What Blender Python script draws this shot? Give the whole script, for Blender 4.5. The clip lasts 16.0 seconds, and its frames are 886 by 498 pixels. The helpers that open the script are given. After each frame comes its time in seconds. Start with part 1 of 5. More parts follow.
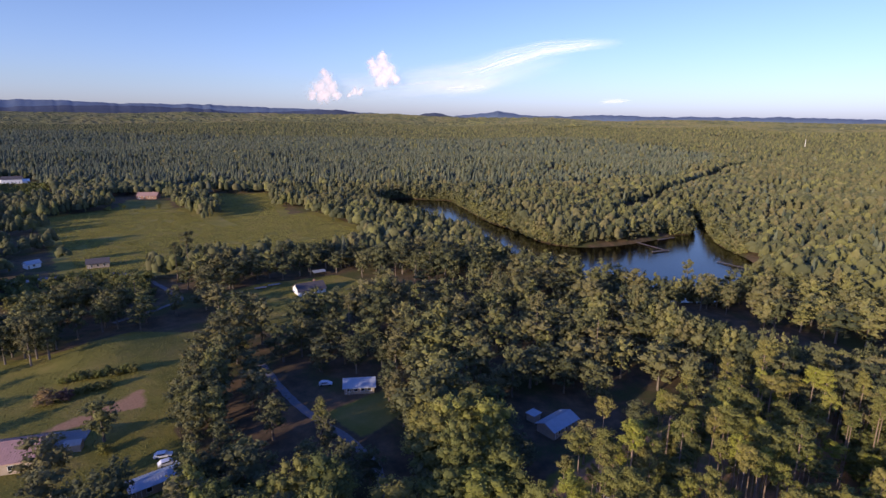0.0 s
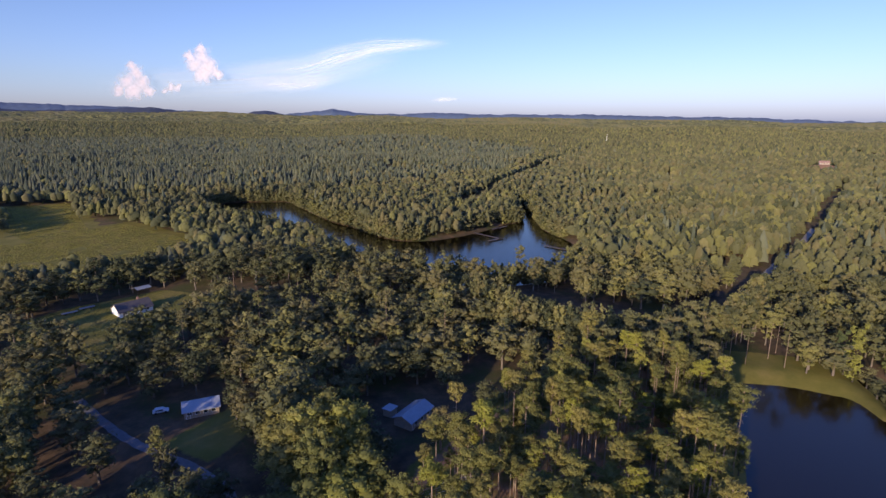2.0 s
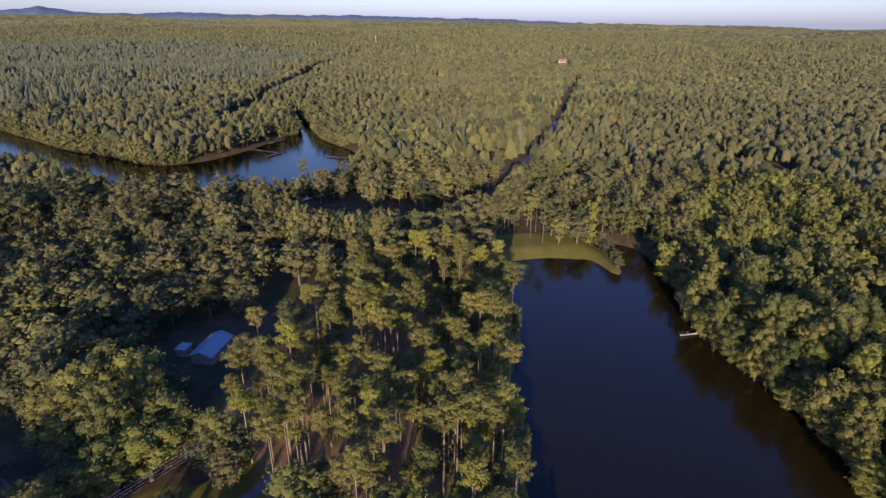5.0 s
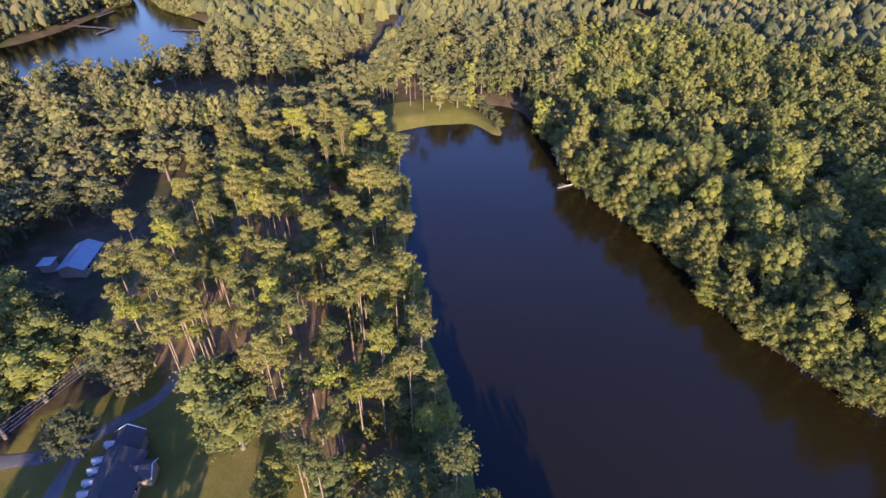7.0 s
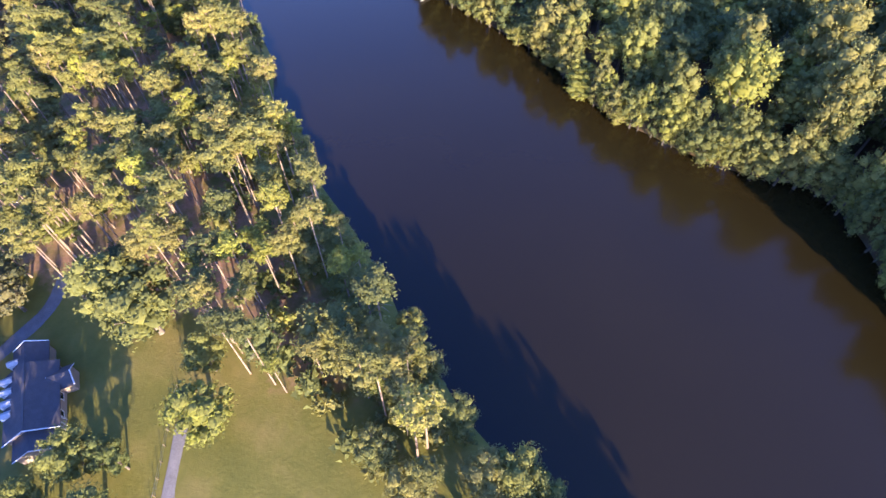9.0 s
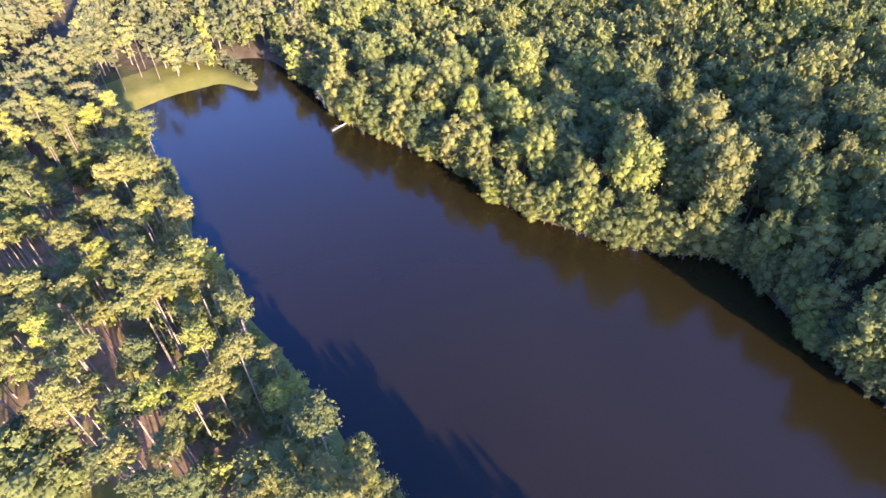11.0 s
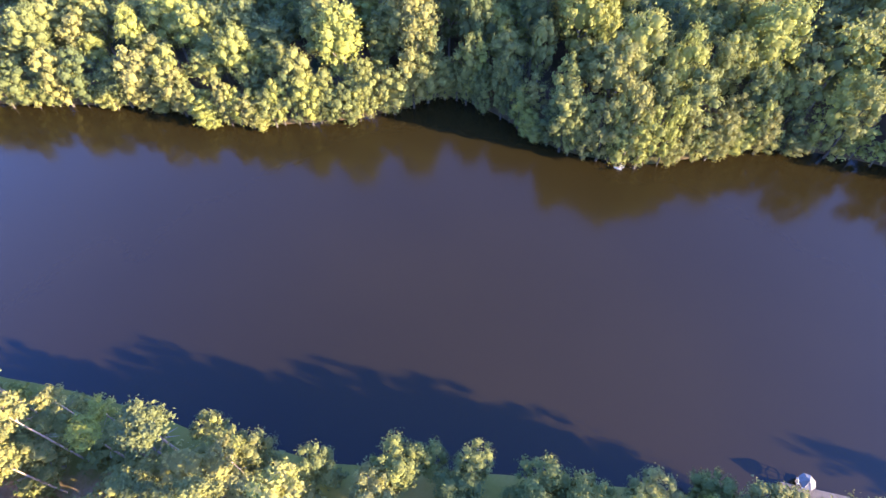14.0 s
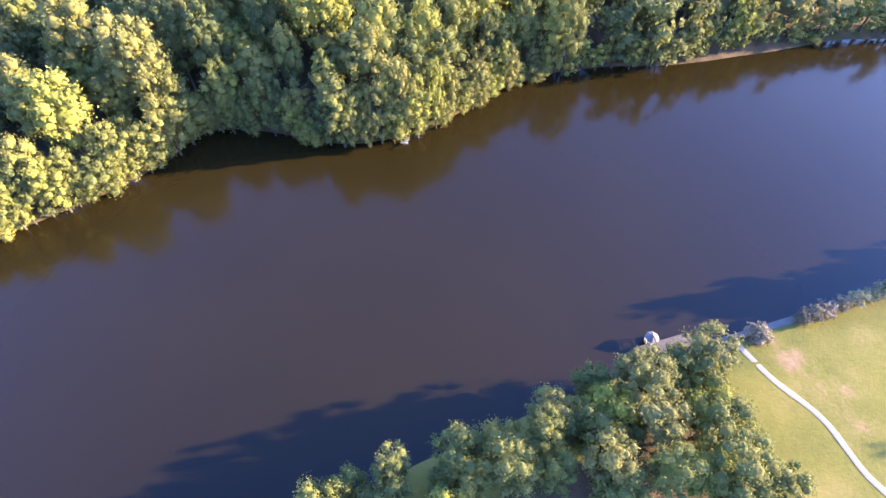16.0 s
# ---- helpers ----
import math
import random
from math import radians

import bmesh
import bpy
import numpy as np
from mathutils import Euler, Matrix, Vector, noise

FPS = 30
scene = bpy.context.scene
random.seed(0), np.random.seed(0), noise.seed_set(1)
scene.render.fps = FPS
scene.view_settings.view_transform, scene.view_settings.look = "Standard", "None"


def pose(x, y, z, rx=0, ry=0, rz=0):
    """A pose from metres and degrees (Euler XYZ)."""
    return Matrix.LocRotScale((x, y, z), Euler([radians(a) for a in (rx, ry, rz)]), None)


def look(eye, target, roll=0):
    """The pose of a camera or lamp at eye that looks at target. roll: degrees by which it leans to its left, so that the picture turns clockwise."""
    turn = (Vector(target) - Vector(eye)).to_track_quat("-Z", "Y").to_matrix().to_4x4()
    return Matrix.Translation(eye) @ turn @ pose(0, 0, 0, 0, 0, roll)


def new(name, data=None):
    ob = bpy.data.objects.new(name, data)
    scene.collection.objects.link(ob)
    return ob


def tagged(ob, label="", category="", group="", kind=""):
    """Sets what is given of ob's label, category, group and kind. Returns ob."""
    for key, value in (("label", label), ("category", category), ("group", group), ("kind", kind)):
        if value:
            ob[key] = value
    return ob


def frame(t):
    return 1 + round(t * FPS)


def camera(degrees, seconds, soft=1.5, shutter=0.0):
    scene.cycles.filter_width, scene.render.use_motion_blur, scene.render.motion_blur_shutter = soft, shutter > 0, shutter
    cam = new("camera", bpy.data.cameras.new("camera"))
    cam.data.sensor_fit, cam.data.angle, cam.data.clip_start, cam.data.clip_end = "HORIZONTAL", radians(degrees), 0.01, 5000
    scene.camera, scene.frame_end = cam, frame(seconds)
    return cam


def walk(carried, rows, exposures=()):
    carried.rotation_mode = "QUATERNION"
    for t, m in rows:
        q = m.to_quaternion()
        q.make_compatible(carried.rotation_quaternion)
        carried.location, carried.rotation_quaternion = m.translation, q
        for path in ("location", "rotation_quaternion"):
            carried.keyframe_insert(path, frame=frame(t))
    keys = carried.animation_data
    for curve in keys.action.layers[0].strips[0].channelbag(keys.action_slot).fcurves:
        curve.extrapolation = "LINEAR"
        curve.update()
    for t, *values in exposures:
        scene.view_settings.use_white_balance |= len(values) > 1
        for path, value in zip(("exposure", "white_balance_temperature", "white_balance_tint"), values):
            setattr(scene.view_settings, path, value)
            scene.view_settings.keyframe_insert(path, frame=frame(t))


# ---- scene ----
cam = camera(78.46, 16.0)
PATH = [
    (0, pose(0, 0, 85, 76.66, -0.54, -0.05)),
    (0.5, pose(0, 0, 85, 76.64, -0.45, -3.88)),
    (1, pose(0, 0, 85, 76.63, -0.40, -7.99)),
    (1.5, pose(0, 0, 85, 76.60, -0.37, -12.46)),
    (2, pose(0, 0, 85, 76.56, -0.27, -16.84)),
    (2.5, pose(0, 0, 85, 76.49, -0.27, -21.31)),
    (3, pose(0, 0, 85, 76.47, -0.18, -25.90)),
    (3.5, pose(0, 0, 85, 76.38, -0.14, -30.56)),
    (4, pose(0, 0, 85, 76.03, -0.04, -34.96)),
    (4.2, pose(0, 0, 85, 74.49, -0.06, -35.88)),
    (4.5, pose(0, 0, 85, 71.94, -0.03, -37.45)),
    (4.7, pose(0, 0, 85, 70.13, -0.11, -38.47)),
    (6.8, pose(0, 0, 85, 54.16, -0.59, -50.87)),
    (7, pose(0, 0, 85, 54.04, -0.44, -53.20)),
    (7.2, pose(0, 0, 85, 51.27, -0.44, -55.24)),
    (7.3, pose(0, 0, 85, 48.43, -0.47, -56.20)),
    (7.5, pose(0, 0, 85, 42.15, -0.51, -57.97)),
    (7.6, pose(0, 0, 85, 38.80, -0.50, -58.74)),
    (7.8, pose(0, 0, 85, 35.68, -0.34, -60.52)),
    (8, pose(0, 0, 85, 35.72, -0.33, -62.69)),
    (8.5, pose(0, 0, 85, 35.80, -0.22, -66.89)),
    (8.7, pose(0, 0, 85, 35.83, -0.15, -68.07)),
    (10.8, pose(0, 0, 85, 48.35, 0.21, -77.51)),
    (11, pose(0, 0, 85, 48.29, 0.12, -79.93)),
    (11.5, pose(0, 0, 85, 47.39, 0.28, -86.90)),
    (12, pose(0, 0, 85, 46.79, 0.28, -92.90)),
    (12.2, pose(0, 0, 85, 41.35, 0.31, -95.10)),
    (12.5, pose(0, 0, 85, 41.10, 0.37, -98.10)),
    (13, pose(0, 0, 85, 38.25, 0.42, -102.96)),
    (13.5, pose(0, 0, 85, 37.06, 0.41, -108.38)),
    (14, pose(0, 0, 85, 36.95, 0.35, -114.91)),
    (14.5, pose(0, 0, 85, 36.83, 0.26, -122.45)),
    (15, pose(0, 0, 85, 36.75, 0.20, -129.28)),
    (15.5, pose(0, 0, 85, 36.71, 0.08, -136.57)),
    (16, pose(0, 0, 85, 36.65, 0.02, -144.11)),
]
walk(cam, PATH, exposures=[(0, 0.22, 6500, 19), (1.2, 0.15, 6500, 19), (2.5, 0.07, 6500, 19), (4.0, 0.05, 6500, 19), (4.7, 0.12, 6500, 19), (6.8, 1.15, 6500, 19), (7.5, 1.4, 6500, 19), (8.0, 1.58, 6500, 18), (8.7, 1.98, 6450, 18), (11, 2.32, 6300, 18), (12.5, 2.5, 6350, 17), (14, 2.92, 6650, 16), (15.3, 3.05, 7000, 15), (16, 3.0, 7200, 16)])

# world, sun and sky
SUN_AZ, SUN_EL = 226.5, 12.7          # degrees clockwise from +y, and above the horizon
world = bpy.data.worlds.new("sky_world")
scene.world = world
world.use_nodes = True
wt = world.node_tree
sky = wt.nodes.new("ShaderNodeTexSky")
sky.sky_type = "NISHITA"
sky.sun_disc = False
sky.sun_elevation = radians(SUN_EL)
sky.sun_rotation = radians(SUN_AZ)
sky.altitude = 200
sky.air_density, sky.dust_density, sky.ozone_density = 1.0, 1.0, 3.0
aim = wt.nodes.new("ShaderNodeTexCoord")
split = wt.nodes.new("ShaderNodeSeparateXYZ")
tone = wt.nodes.new("ShaderNodeValToRGB")          # clearer, deeper blue towards the zenith
tone.color_ramp.elements[0].position, tone.color_ramp.elements[0].color = 0.0, (0.535, 0.56, 0.93, 1)
tone.color_ramp.elements[1].position, tone.color_ramp.elements[1].color = 0.75, (0.275, 0.465, 1.03, 1)
tone.color_ramp.elements.new(0.06).color = (0.518, 0.532, 0.76, 1)
tone.color_ramp.elements.new(0.2).color = (0.493, 0.49, 0.63, 1)
cool = wt.nodes.new("ShaderNodeMix")
cool.data_type, cool.blend_type = "RGBA", "MULTIPLY"
cool.inputs[0].default_value = 1.0
wt.links.new(aim.outputs["Generated"], split.inputs[0])
wt.links.new(split.outputs["Z"], tone.inputs[0])
wt.links.new(tone.outputs[0], cool.inputs[7])
wt.links.new(sky.outputs[0], cool.inputs[6])
wt.links.new(cool.outputs[2], wt.nodes["Background"].inputs["Color"])
wt.nodes["Background"].inputs["Strength"].default_value = 0.30

sun = new("sun", bpy.data.lights.new("sun", "SUN"))
sun.data.energy = 5.0
sun.data.angle = radians(0.6)
sun.data.color = (1.0, 0.84, 0.61)
toward = Vector((math.sin(radians(SUN_AZ)) * math.cos(radians(SUN_EL)), math.cos(radians(SUN_AZ)) * math.cos(radians(SUN_EL)), math.sin(radians(SUN_EL))))
sun.matrix_world = look(toward * 500, (0, 0, 0))


# ---- small helpers of this place ----
def tree_of(mat):
    return mat.node_tree.nodes, mat.node_tree.links


def plain(name, color, rough=0.8, metal=0.0, spread=0.25, size=1.0, bump=0.15, fine=8.0):
    """A surface with stains at a large and grain at a small scale."""
    mat = bpy.data.materials.new(name)
    mat.use_nodes = True
    n, l = tree_of(mat)
    b = n["Principled BSDF"]
    co = n.new("ShaderNodeTexCoord")
    big = n.new("ShaderNodeTexNoise"); big.inputs["Scale"].default_value = size; big.inputs["Detail"].default_value = 5
    small = n.new("ShaderNodeTexNoise"); small.inputs["Scale"].default_value = size * fine; small.inputs["Detail"].default_value = 6
    l.new(co.outputs["Object"], big.inputs["Vector"]); l.new(co.outputs["Object"], small.inputs["Vector"])
    both = n.new("ShaderNodeMath"); both.operation = "MULTIPLY_ADD"; both.inputs[1].default_value = 0.5
    half = n.new("ShaderNodeMath"); half.operation = "MULTIPLY"; half.inputs[1].default_value = 0.5
    l.new(small.outputs["Fac"], half.inputs[0]); l.new(big.outputs["Fac"], both.inputs[0]); l.new(half.outputs[0], both.inputs[2])
    ramp = n.new("ShaderNodeValToRGB")
    ramp.color_ramp.elements[0].position, ramp.color_ramp.elements[1].position = 0.3, 0.7
    ramp.color_ramp.elements[0].color = (*[c * (1 - spread) for c in color], 1)
    ramp.color_ramp.elements[1].color = (*[min(1, c * (1 + spread)) for c in color], 1)
    l.new(both.outputs[0], ramp.inputs[0]); l.new(ramp.outputs[0], b.inputs["Base Color"])
    b.inputs["Roughness"].default_value, b.inputs["Metallic"].default_value = rough, metal
    bp = n.new("ShaderNodeBump"); bp.inputs["Strength"].default_value = bump; bp.inputs["Distance"].default_value = 0.05
    l.new(small.outputs["Fac"], bp.inputs["Height"]); l.new(bp.outputs[0], b.inputs["Normal"])
    return mat


def foliage(name, dark, mid, light, glow=0.25, vivid=1.0):
    """Leaves: each tree has its own tint, each clump a slightly different one."""
    mat = bpy.data.materials.new(name)
    mat.use_nodes = True
    n, l = tree_of(mat)
    b = n["Principled BSDF"]
    at = n.new("ShaderNodeAttribute"); at.attribute_name = "tint"
    info = n.new("ShaderNodeObjectInfo")
    add = n.new("ShaderNodeMath"); add.operation = "ADD"
    l.new(at.outputs["Fac"], add.inputs[0]); l.new(info.outputs["Random"], add.inputs[1])
    fr = n.new("ShaderNodeMath"); fr.operation = "FRACT"; l.new(add.outputs[0], fr.inputs[0])
    geo = n.new("ShaderNodeNewGeometry")
    mixr = n.new("ShaderNodeMath"); mixr.operation = "MULTIPLY_ADD"; mixr.inputs[1].default_value = 0.12
    sc = n.new("ShaderNodeMath"); sc.operation = "MULTIPLY"; sc.inputs[1].default_value = 0.88
    l.new(fr.outputs[0], sc.inputs[0]); l.new(geo.outputs["Random Per Island"], mixr.inputs[0]); l.new(sc.outputs[0], mixr.inputs[2])
    ramp = n.new("ShaderNodeValToRGB")
    e = ramp.color_ramp.elements
    dull = tuple(0.5 * (p + q) * k for p, q, k in zip(mid, light, (0.97, 0.91, 0.94)))       # grey brown crowns
    fresh = tuple(0.5 * (p + q) * k for p, q, k in zip(mid, light, (1 + 0.06 * vivid, 1 + 0.18 * vivid, 1 - 0.34 * vivid)))     # yellow green crowns
    e[0].position, e[0].color = 0.05, (*dark, 1)
    e[1].position, e[1].color = 0.98, (*light, 1)
    for where, tone_of in ((0.3, mid), (0.46, dull), (0.58, tuple(0.55 * p + 0.45 * q for p, q in zip(dark, mid))), (0.72, mid), (0.85, fresh)):
        e.new(where).color = (*tone_of, 1)
    l.new(mixr.outputs[0], ramp.inputs[0]); l.new(ramp.outputs[0], b.inputs["Base Color"])
    b.inputs["Roughness"].default_value = 0.75
    b.inputs["Diffuse Roughness"].default_value = 0.7
    b.inputs["Specular IOR Level"].default_value = 0.15
    leafy = n.new("ShaderNodeTexNoise"); leafy.inputs["Scale"].default_value = 1.7; leafy.inputs["Detail"].default_value = 4; leafy.inputs["Roughness"].default_value = 0.7
    l.new(geo.outputs["Position"], leafy.inputs["Vector"])
    bp = n.new("ShaderNodeBump"); bp.inputs["Strength"].default_value = 0.2; bp.inputs["Distance"].default_value = 0.4
    l.new(leafy.outputs["Fac"], bp.inputs["Height"]); l.new(bp.outputs[0], b.inputs["Normal"])
    tr = n.new("ShaderNodeBsdfTranslucent"); l.new(ramp.outputs[0], tr.inputs["Color"])
    mx = n.new("ShaderNodeMixShader"); mx.inputs[0].default_value = glow
    l.new(b.outputs[0], mx.inputs[1]); l.new(tr.outputs[0], mx.inputs[2])
    l.new(mx.outputs[0], n["Material Output"].inputs["Surface"])
    return mat


def part(name, bm, material, parent=None, label=""):
    me = bpy.data.meshes.new(name)
    bm.to_mesh(me); bm.free()
    me.materials.append(material)
    ob = new(name, me)
    ob.parent = parent
    if label:
        ob["label"] = label
    return ob


def raw_mesh(name, verts, faces, material, smooth=True, tint=None):
    """A mesh straight from arrays of vertices and triangles or quads."""
    verts, faces = np.asarray(verts, np.float32), np.asarray(faces, np.int32)
    k = faces.shape[1]
    me = bpy.data.meshes.new(name)
    me.vertices.add(len(verts)); me.vertices.foreach_set("co", verts.ravel())
    me.loops.add(faces.size); me.loops.foreach_set("vertex_index", faces.ravel())
    me.polygons.add(len(faces))
    me.polygons.foreach_set("loop_start", np.arange(0, faces.size, k, dtype=np.int32))
    me.polygons.foreach_set("loop_total", np.full(len(faces), k, np.int32))
    me.polygons.foreach_set("use_smooth", np.full(len(faces), smooth))
    if tint is not None:
        a = me.attributes.new("tint", "FLOAT", "POINT")
        a.data.foreach_set("value", np.asarray(tint, np.float32))
    me.update(calc_edges=True)
    me.validate()
    me.materials.append(material)
    return me


def value_noise(x, y, cell, seed):
    """Smooth noise from -1 to 1 with the given cell size."""
    x, y = np.asarray(x, float) / cell, np.asarray(y, float) / cell
    xi, yi = np.floor(x).astype(np.int64), np.floor(y).astype(np.int64)
    fx, fy = x - xi, y - yi
    fx, fy = fx * fx * (3 - 2 * fx), fy * fy * (3 - 2 * fy)

    def h(a, b):
        v = np.sin(a * 127.1 + b * 311.7 + seed * 74.7) * 43758.5453
        return (v - np.floor(v)) * 2 - 1
    return (h(xi, yi) * (1 - fx) + h(xi + 1, yi) * fx) * (1 - fy) + (h(xi, yi + 1) * (1 - fx) + h(xi + 1, yi + 1) * fx) * fy


def smooth(a, b, v):
    u = np.clip((np.asarray(v, float) - a) / (b - a), 0, 1)
    return u * u * (3 - 2 * u)


def rounded(points, steps=4):
    """A closed outline, rounded through its points."""
    p = np.array(points, float)
    a, b, c, d = np.roll(p, 1, 0), p, np.roll(p, -1, 0), np.roll(p, -2, 0)
    out = []
    for s in np.arange(steps) / steps:
        out.append(0.5 * ((2 * b) + (c - a) * s + (2 * a - 5 * b + 4 * c - d) * s**2 + (3 * b - a - 3 * c + d) * s**3))
    return np.stack(out, 1).reshape(-1, 2)


def edge_distance(outline, x, y, closed=True):
    """Distance to an outline, negative inside it."""
    x, y = np.asarray(x, float), np.asarray(y, float)
    best, inside = np.full(x.shape, 1e9), np.zeros(x.shape, bool)
    n = len(outline)
    for i in range(n if closed else n - 1):
        (ax, ay), (bx, by) = outline[i], outline[(i + 1) % n]
        dx, dy = bx - ax, by - ay
        u = np.clip(((x - ax) * dx + (y - ay) * dy) / (dx * dx + dy * dy + 1e-9), 0, 1)
        best = np.minimum(best, (x - ax - u * dx) ** 2 + (y - ay - u * dy) ** 2)
        if closed:
            cross = (ay > y) != (by > y)
            inside ^= cross & (x < (bx - ax) * (y - ay) / (by - ay + 1e-12) + ax)
    best = np.sqrt(best)
    return np.where(inside, -best, best)


def box(bm, x0, y0, z0, x1, y1, z1):
    v = [bm.verts.new((x, y, z)) for z in (z0, z1) for x, y in ((x0, y0), (x1, y0), (x1, y1), (x0, y1))]
    for f in ((3, 2, 1, 0), (4, 5, 6, 7), (0, 1, 5, 4), (1, 2, 6, 5), (2, 3, 7, 6), (3, 0, 4, 7)):
        bm.faces.new([v[i] for i in f])


def boxes(*rows):
    bm = bmesh.new()
    for r in rows:
        box(bm, *r)
    return bm


def rod(bm, a, b, r0, r1, sides=6):
    a, b = Vector(a), Vector(b)
    q = (b - a).to_track_quat("Z", "Y")
    rings = []
    for p, r in ((a, r0), (b, r1)):
        rings.append([bm.verts.new(p + q @ Vector((r * math.cos(2 * math.pi * i / sides), r * math.sin(2 * math.pi * i / sides), 0))) for i in range(sides)])
    for i in range(sides):
        j = (i + 1) % sides
        bm.faces.new((rings[0][i], rings[0][j], rings[1][j], rings[1][i]))
    bm.faces.new(rings[1]); bm.faces.new(rings[0][::-1])


# ---- the plan: shores, clearings, tracks ----
EAST_SHORE = [(168.3, 109.7), (164.5, 97.5), (168.5, 97.5), (177, 110), (184.3, 121.5), (192, 107), (184.4, 93.5), (171, 84.5), (164, 74), (146, 59.5), (136, 41), (130, 29.6),
              (124.8, 19.8), (115.6, 11), (108, 0), (103.5, -11.4), (99.3, -24.4), (98.5, -35), (98.6, -45), (91, -51), (79.4, -56), (70.5, -60)]
SOUTH_SHORE = [(63, -68), (57, -77.5), (53, -94), (49, -106), (37.4, -120), (24, -132.5), (12, -148), (4, -157), (-8, -172), (-19, -181), (-45, -205), (-70, -215), (-86, -200),
               (-80, -168), (-60, -130), (-44.5, -108), (-34.5, -93), (-29.5, -85), (-23.7, -76.7), (-16, -66.5)]
WEST_SHORE = [(-9, -57), (-2, -46), (8, -30), (18, -13), (27.7, 5), (32.5, 11.5), (42.2, 24.4), (47, 28.5), (51.8, 34.5), (57.3, 41), (66, 53), (75, 64), (80, 72), (90, 79), (102, 87),
              (113.6, 100), (129, 121), (139, 130), (149, 127), (157, 122.5), (163.5, 116)]
NEAR_LAKE = rounded(EAST_SHORE + SOUTH_SHORE + WEST_SHORE)
FAR_LAKE = rounded([(188, 306), (197, 335), (197, 360), (200, 385), (214, 428), (239, 500), (228, 500), (198, 421), (180, 411), (150, 388), (118, 371), (92, 368), (73, 381), (55, 430),
                    (40, 462), (27, 514), (18, 549), (8, 585), (-14, 592), (-48, 596), (-62, 575), (-69, 545), (-40, 474), (-17, 450), (8, 411),
                    (23, 374), (34, 323), (41, 309), (57, 294), (69, 276), (79, 262), (91, 252), (115, 250), (141, 253), (160, 268), (174, 288)])
FIELD = [(-335, 452), (-302, 497), (-255, 505), (-205, 510), (-285, 600), (-197, 608), (-140, 465), (-119, 482), (-62, 408), (-53, 352), (-62, 335), (-101, 326), (-148, 310), (-157, 292), (-198, 286), (-245, 345)]
COPSE = [(-252, 512), (-215, 505), (-168, 428), (-178, 421), (-212, 462)]
YARD = [(-98, 228), (-110, 250), (-95, 271), (-59, 287), (-33, 268), (-30, 240), (-52, 213), (-64, 198), (-80, 212)]
MEADOW = [(-190, 140), (-160, 172), (-134, 178), (-120, 199), (-85, 202), (-72, 178), (-73, 133), (-60, 118), (-56, 100), (-66, 80), (-110, 75), (-180, 90)]
GLADE = [(24, 150), (38, 157), (58, 158), (66, 139), (54, 125), (34, 114), (22, 102), (16, 106), (20, 124), (18, 140)]
LAWN_STRIP = [(-34, 141), (-16, 158), (-8, 146), (-20, 129)]
COTTAGE_YARD = [(-38, 148), (-33, 164), (-16, 166), (-14, 150)]
HOUSE_YARD = [(-16, 84), (6, 95), (23, 87), (21, 63), (26, 50), (18, 40), (23, 25), (17, 12), (4, 4), (-8, 20), (-14, 42), (-18, 64)]
PICNIC_FIELD = [(-15, -61), (-21, -74), (-34, -90), (-46, -106), (-75, -100), (-80, -50), (-48, -34), (-30, -40), (-20, -53)]
PINE_LAWN = [(131, 122), (139, 131), (150, 127), (158, 122), (164, 116), (169, 110), (165, 98), (170, 100), (176, 112), (166, 122), (150, 136), (141, 141), (134, 134)]
BANK_LAWN = [(60, 47), (76, 67), (90, 81), (103, 89), (96, 92), (80, 83), (66, 66)]
DRIVE = [(-62, 174), (-54, 161.7), (-46.4, 150.8), (-34.9, 138.1), (-23.7, 128.5), (-16.5, 118.9), (-12.8, 110.3), (-9, 100), (-4, 92)]
RIDGE_TRACK = [(165, 165), (217, 202), (274, 236.5), (324, 265), (432, 337), (534, 409), (700, 520)]
FOREST_ROAD = [(150, 480), (220, 568), (336, 720), (514, 968), (700, 1200), (889, 1434)]
SAND_TRACK = [(21, 100), (29, 110), (37.8, 117.3), (48.6, 124.5), (58, 130.5), (72, 133.5)]
VILLAGE_ROAD = [(-290, 240), (-226, 267), (-205, 278), (-180, 286.6), (-160, 281)]
FARM_TRACK = [(-160, 281), (-140, 262), (-122, 245), (-126, 231), (-136, 212)]
PARK = [(-67, 176), (-48, 197), (-19, 187), (-10, 153), (-5, 100), (-45, 95), (-61, 116)]
GULLY = [(84, 212), (90, 184), (104, 167), (118, 152), (136, 155), (154, 157), (178, 168), (200, 186), (176, 191), (152, 187), (131, 208), (112, 231), (104, 246), (92, 238)]
PINE_BANK = [(10, 2), (22, 2), (34, 12), (60, 45), (80, 75), (104, 90), (131, 122), (134, 136), (118, 150), (92, 140), (70, 128), (52, 118), (34, 108), (22, 96), (24, 66), (28, 50), (20, 40), (25, 25), (14, 10)]
CLAY = [(-107, 130), (-100.6, 139), (-92.6, 153.5), (-87.3, 145), (-94.5, 141), (-98.7, 135)]
BRICK_LAWN = [(-322, 552), (-280, 556), (-252, 503), (-304, 495)]
THICKETS = [[(-224, 262), (-200, 277), (-177, 287), (-158, 280), (-132, 240), (-190, 222)], [(-522, 610), (-466, 642), (-385, 535), (-432, 505)], [(-312, 500), (-250, 508), (-235, 480), (-300, 470)]]
CLEARINGS = [FIELD, YARD, MEADOW, LAWN_STRIP, HOUSE_YARD, PICNIC_FIELD, PINE_LAWN, BRICK_LAWN]
CLEARED = CLEARINGS + [COTTAGE_YARD, PARK, GLADE, GULLY] + THICKETS


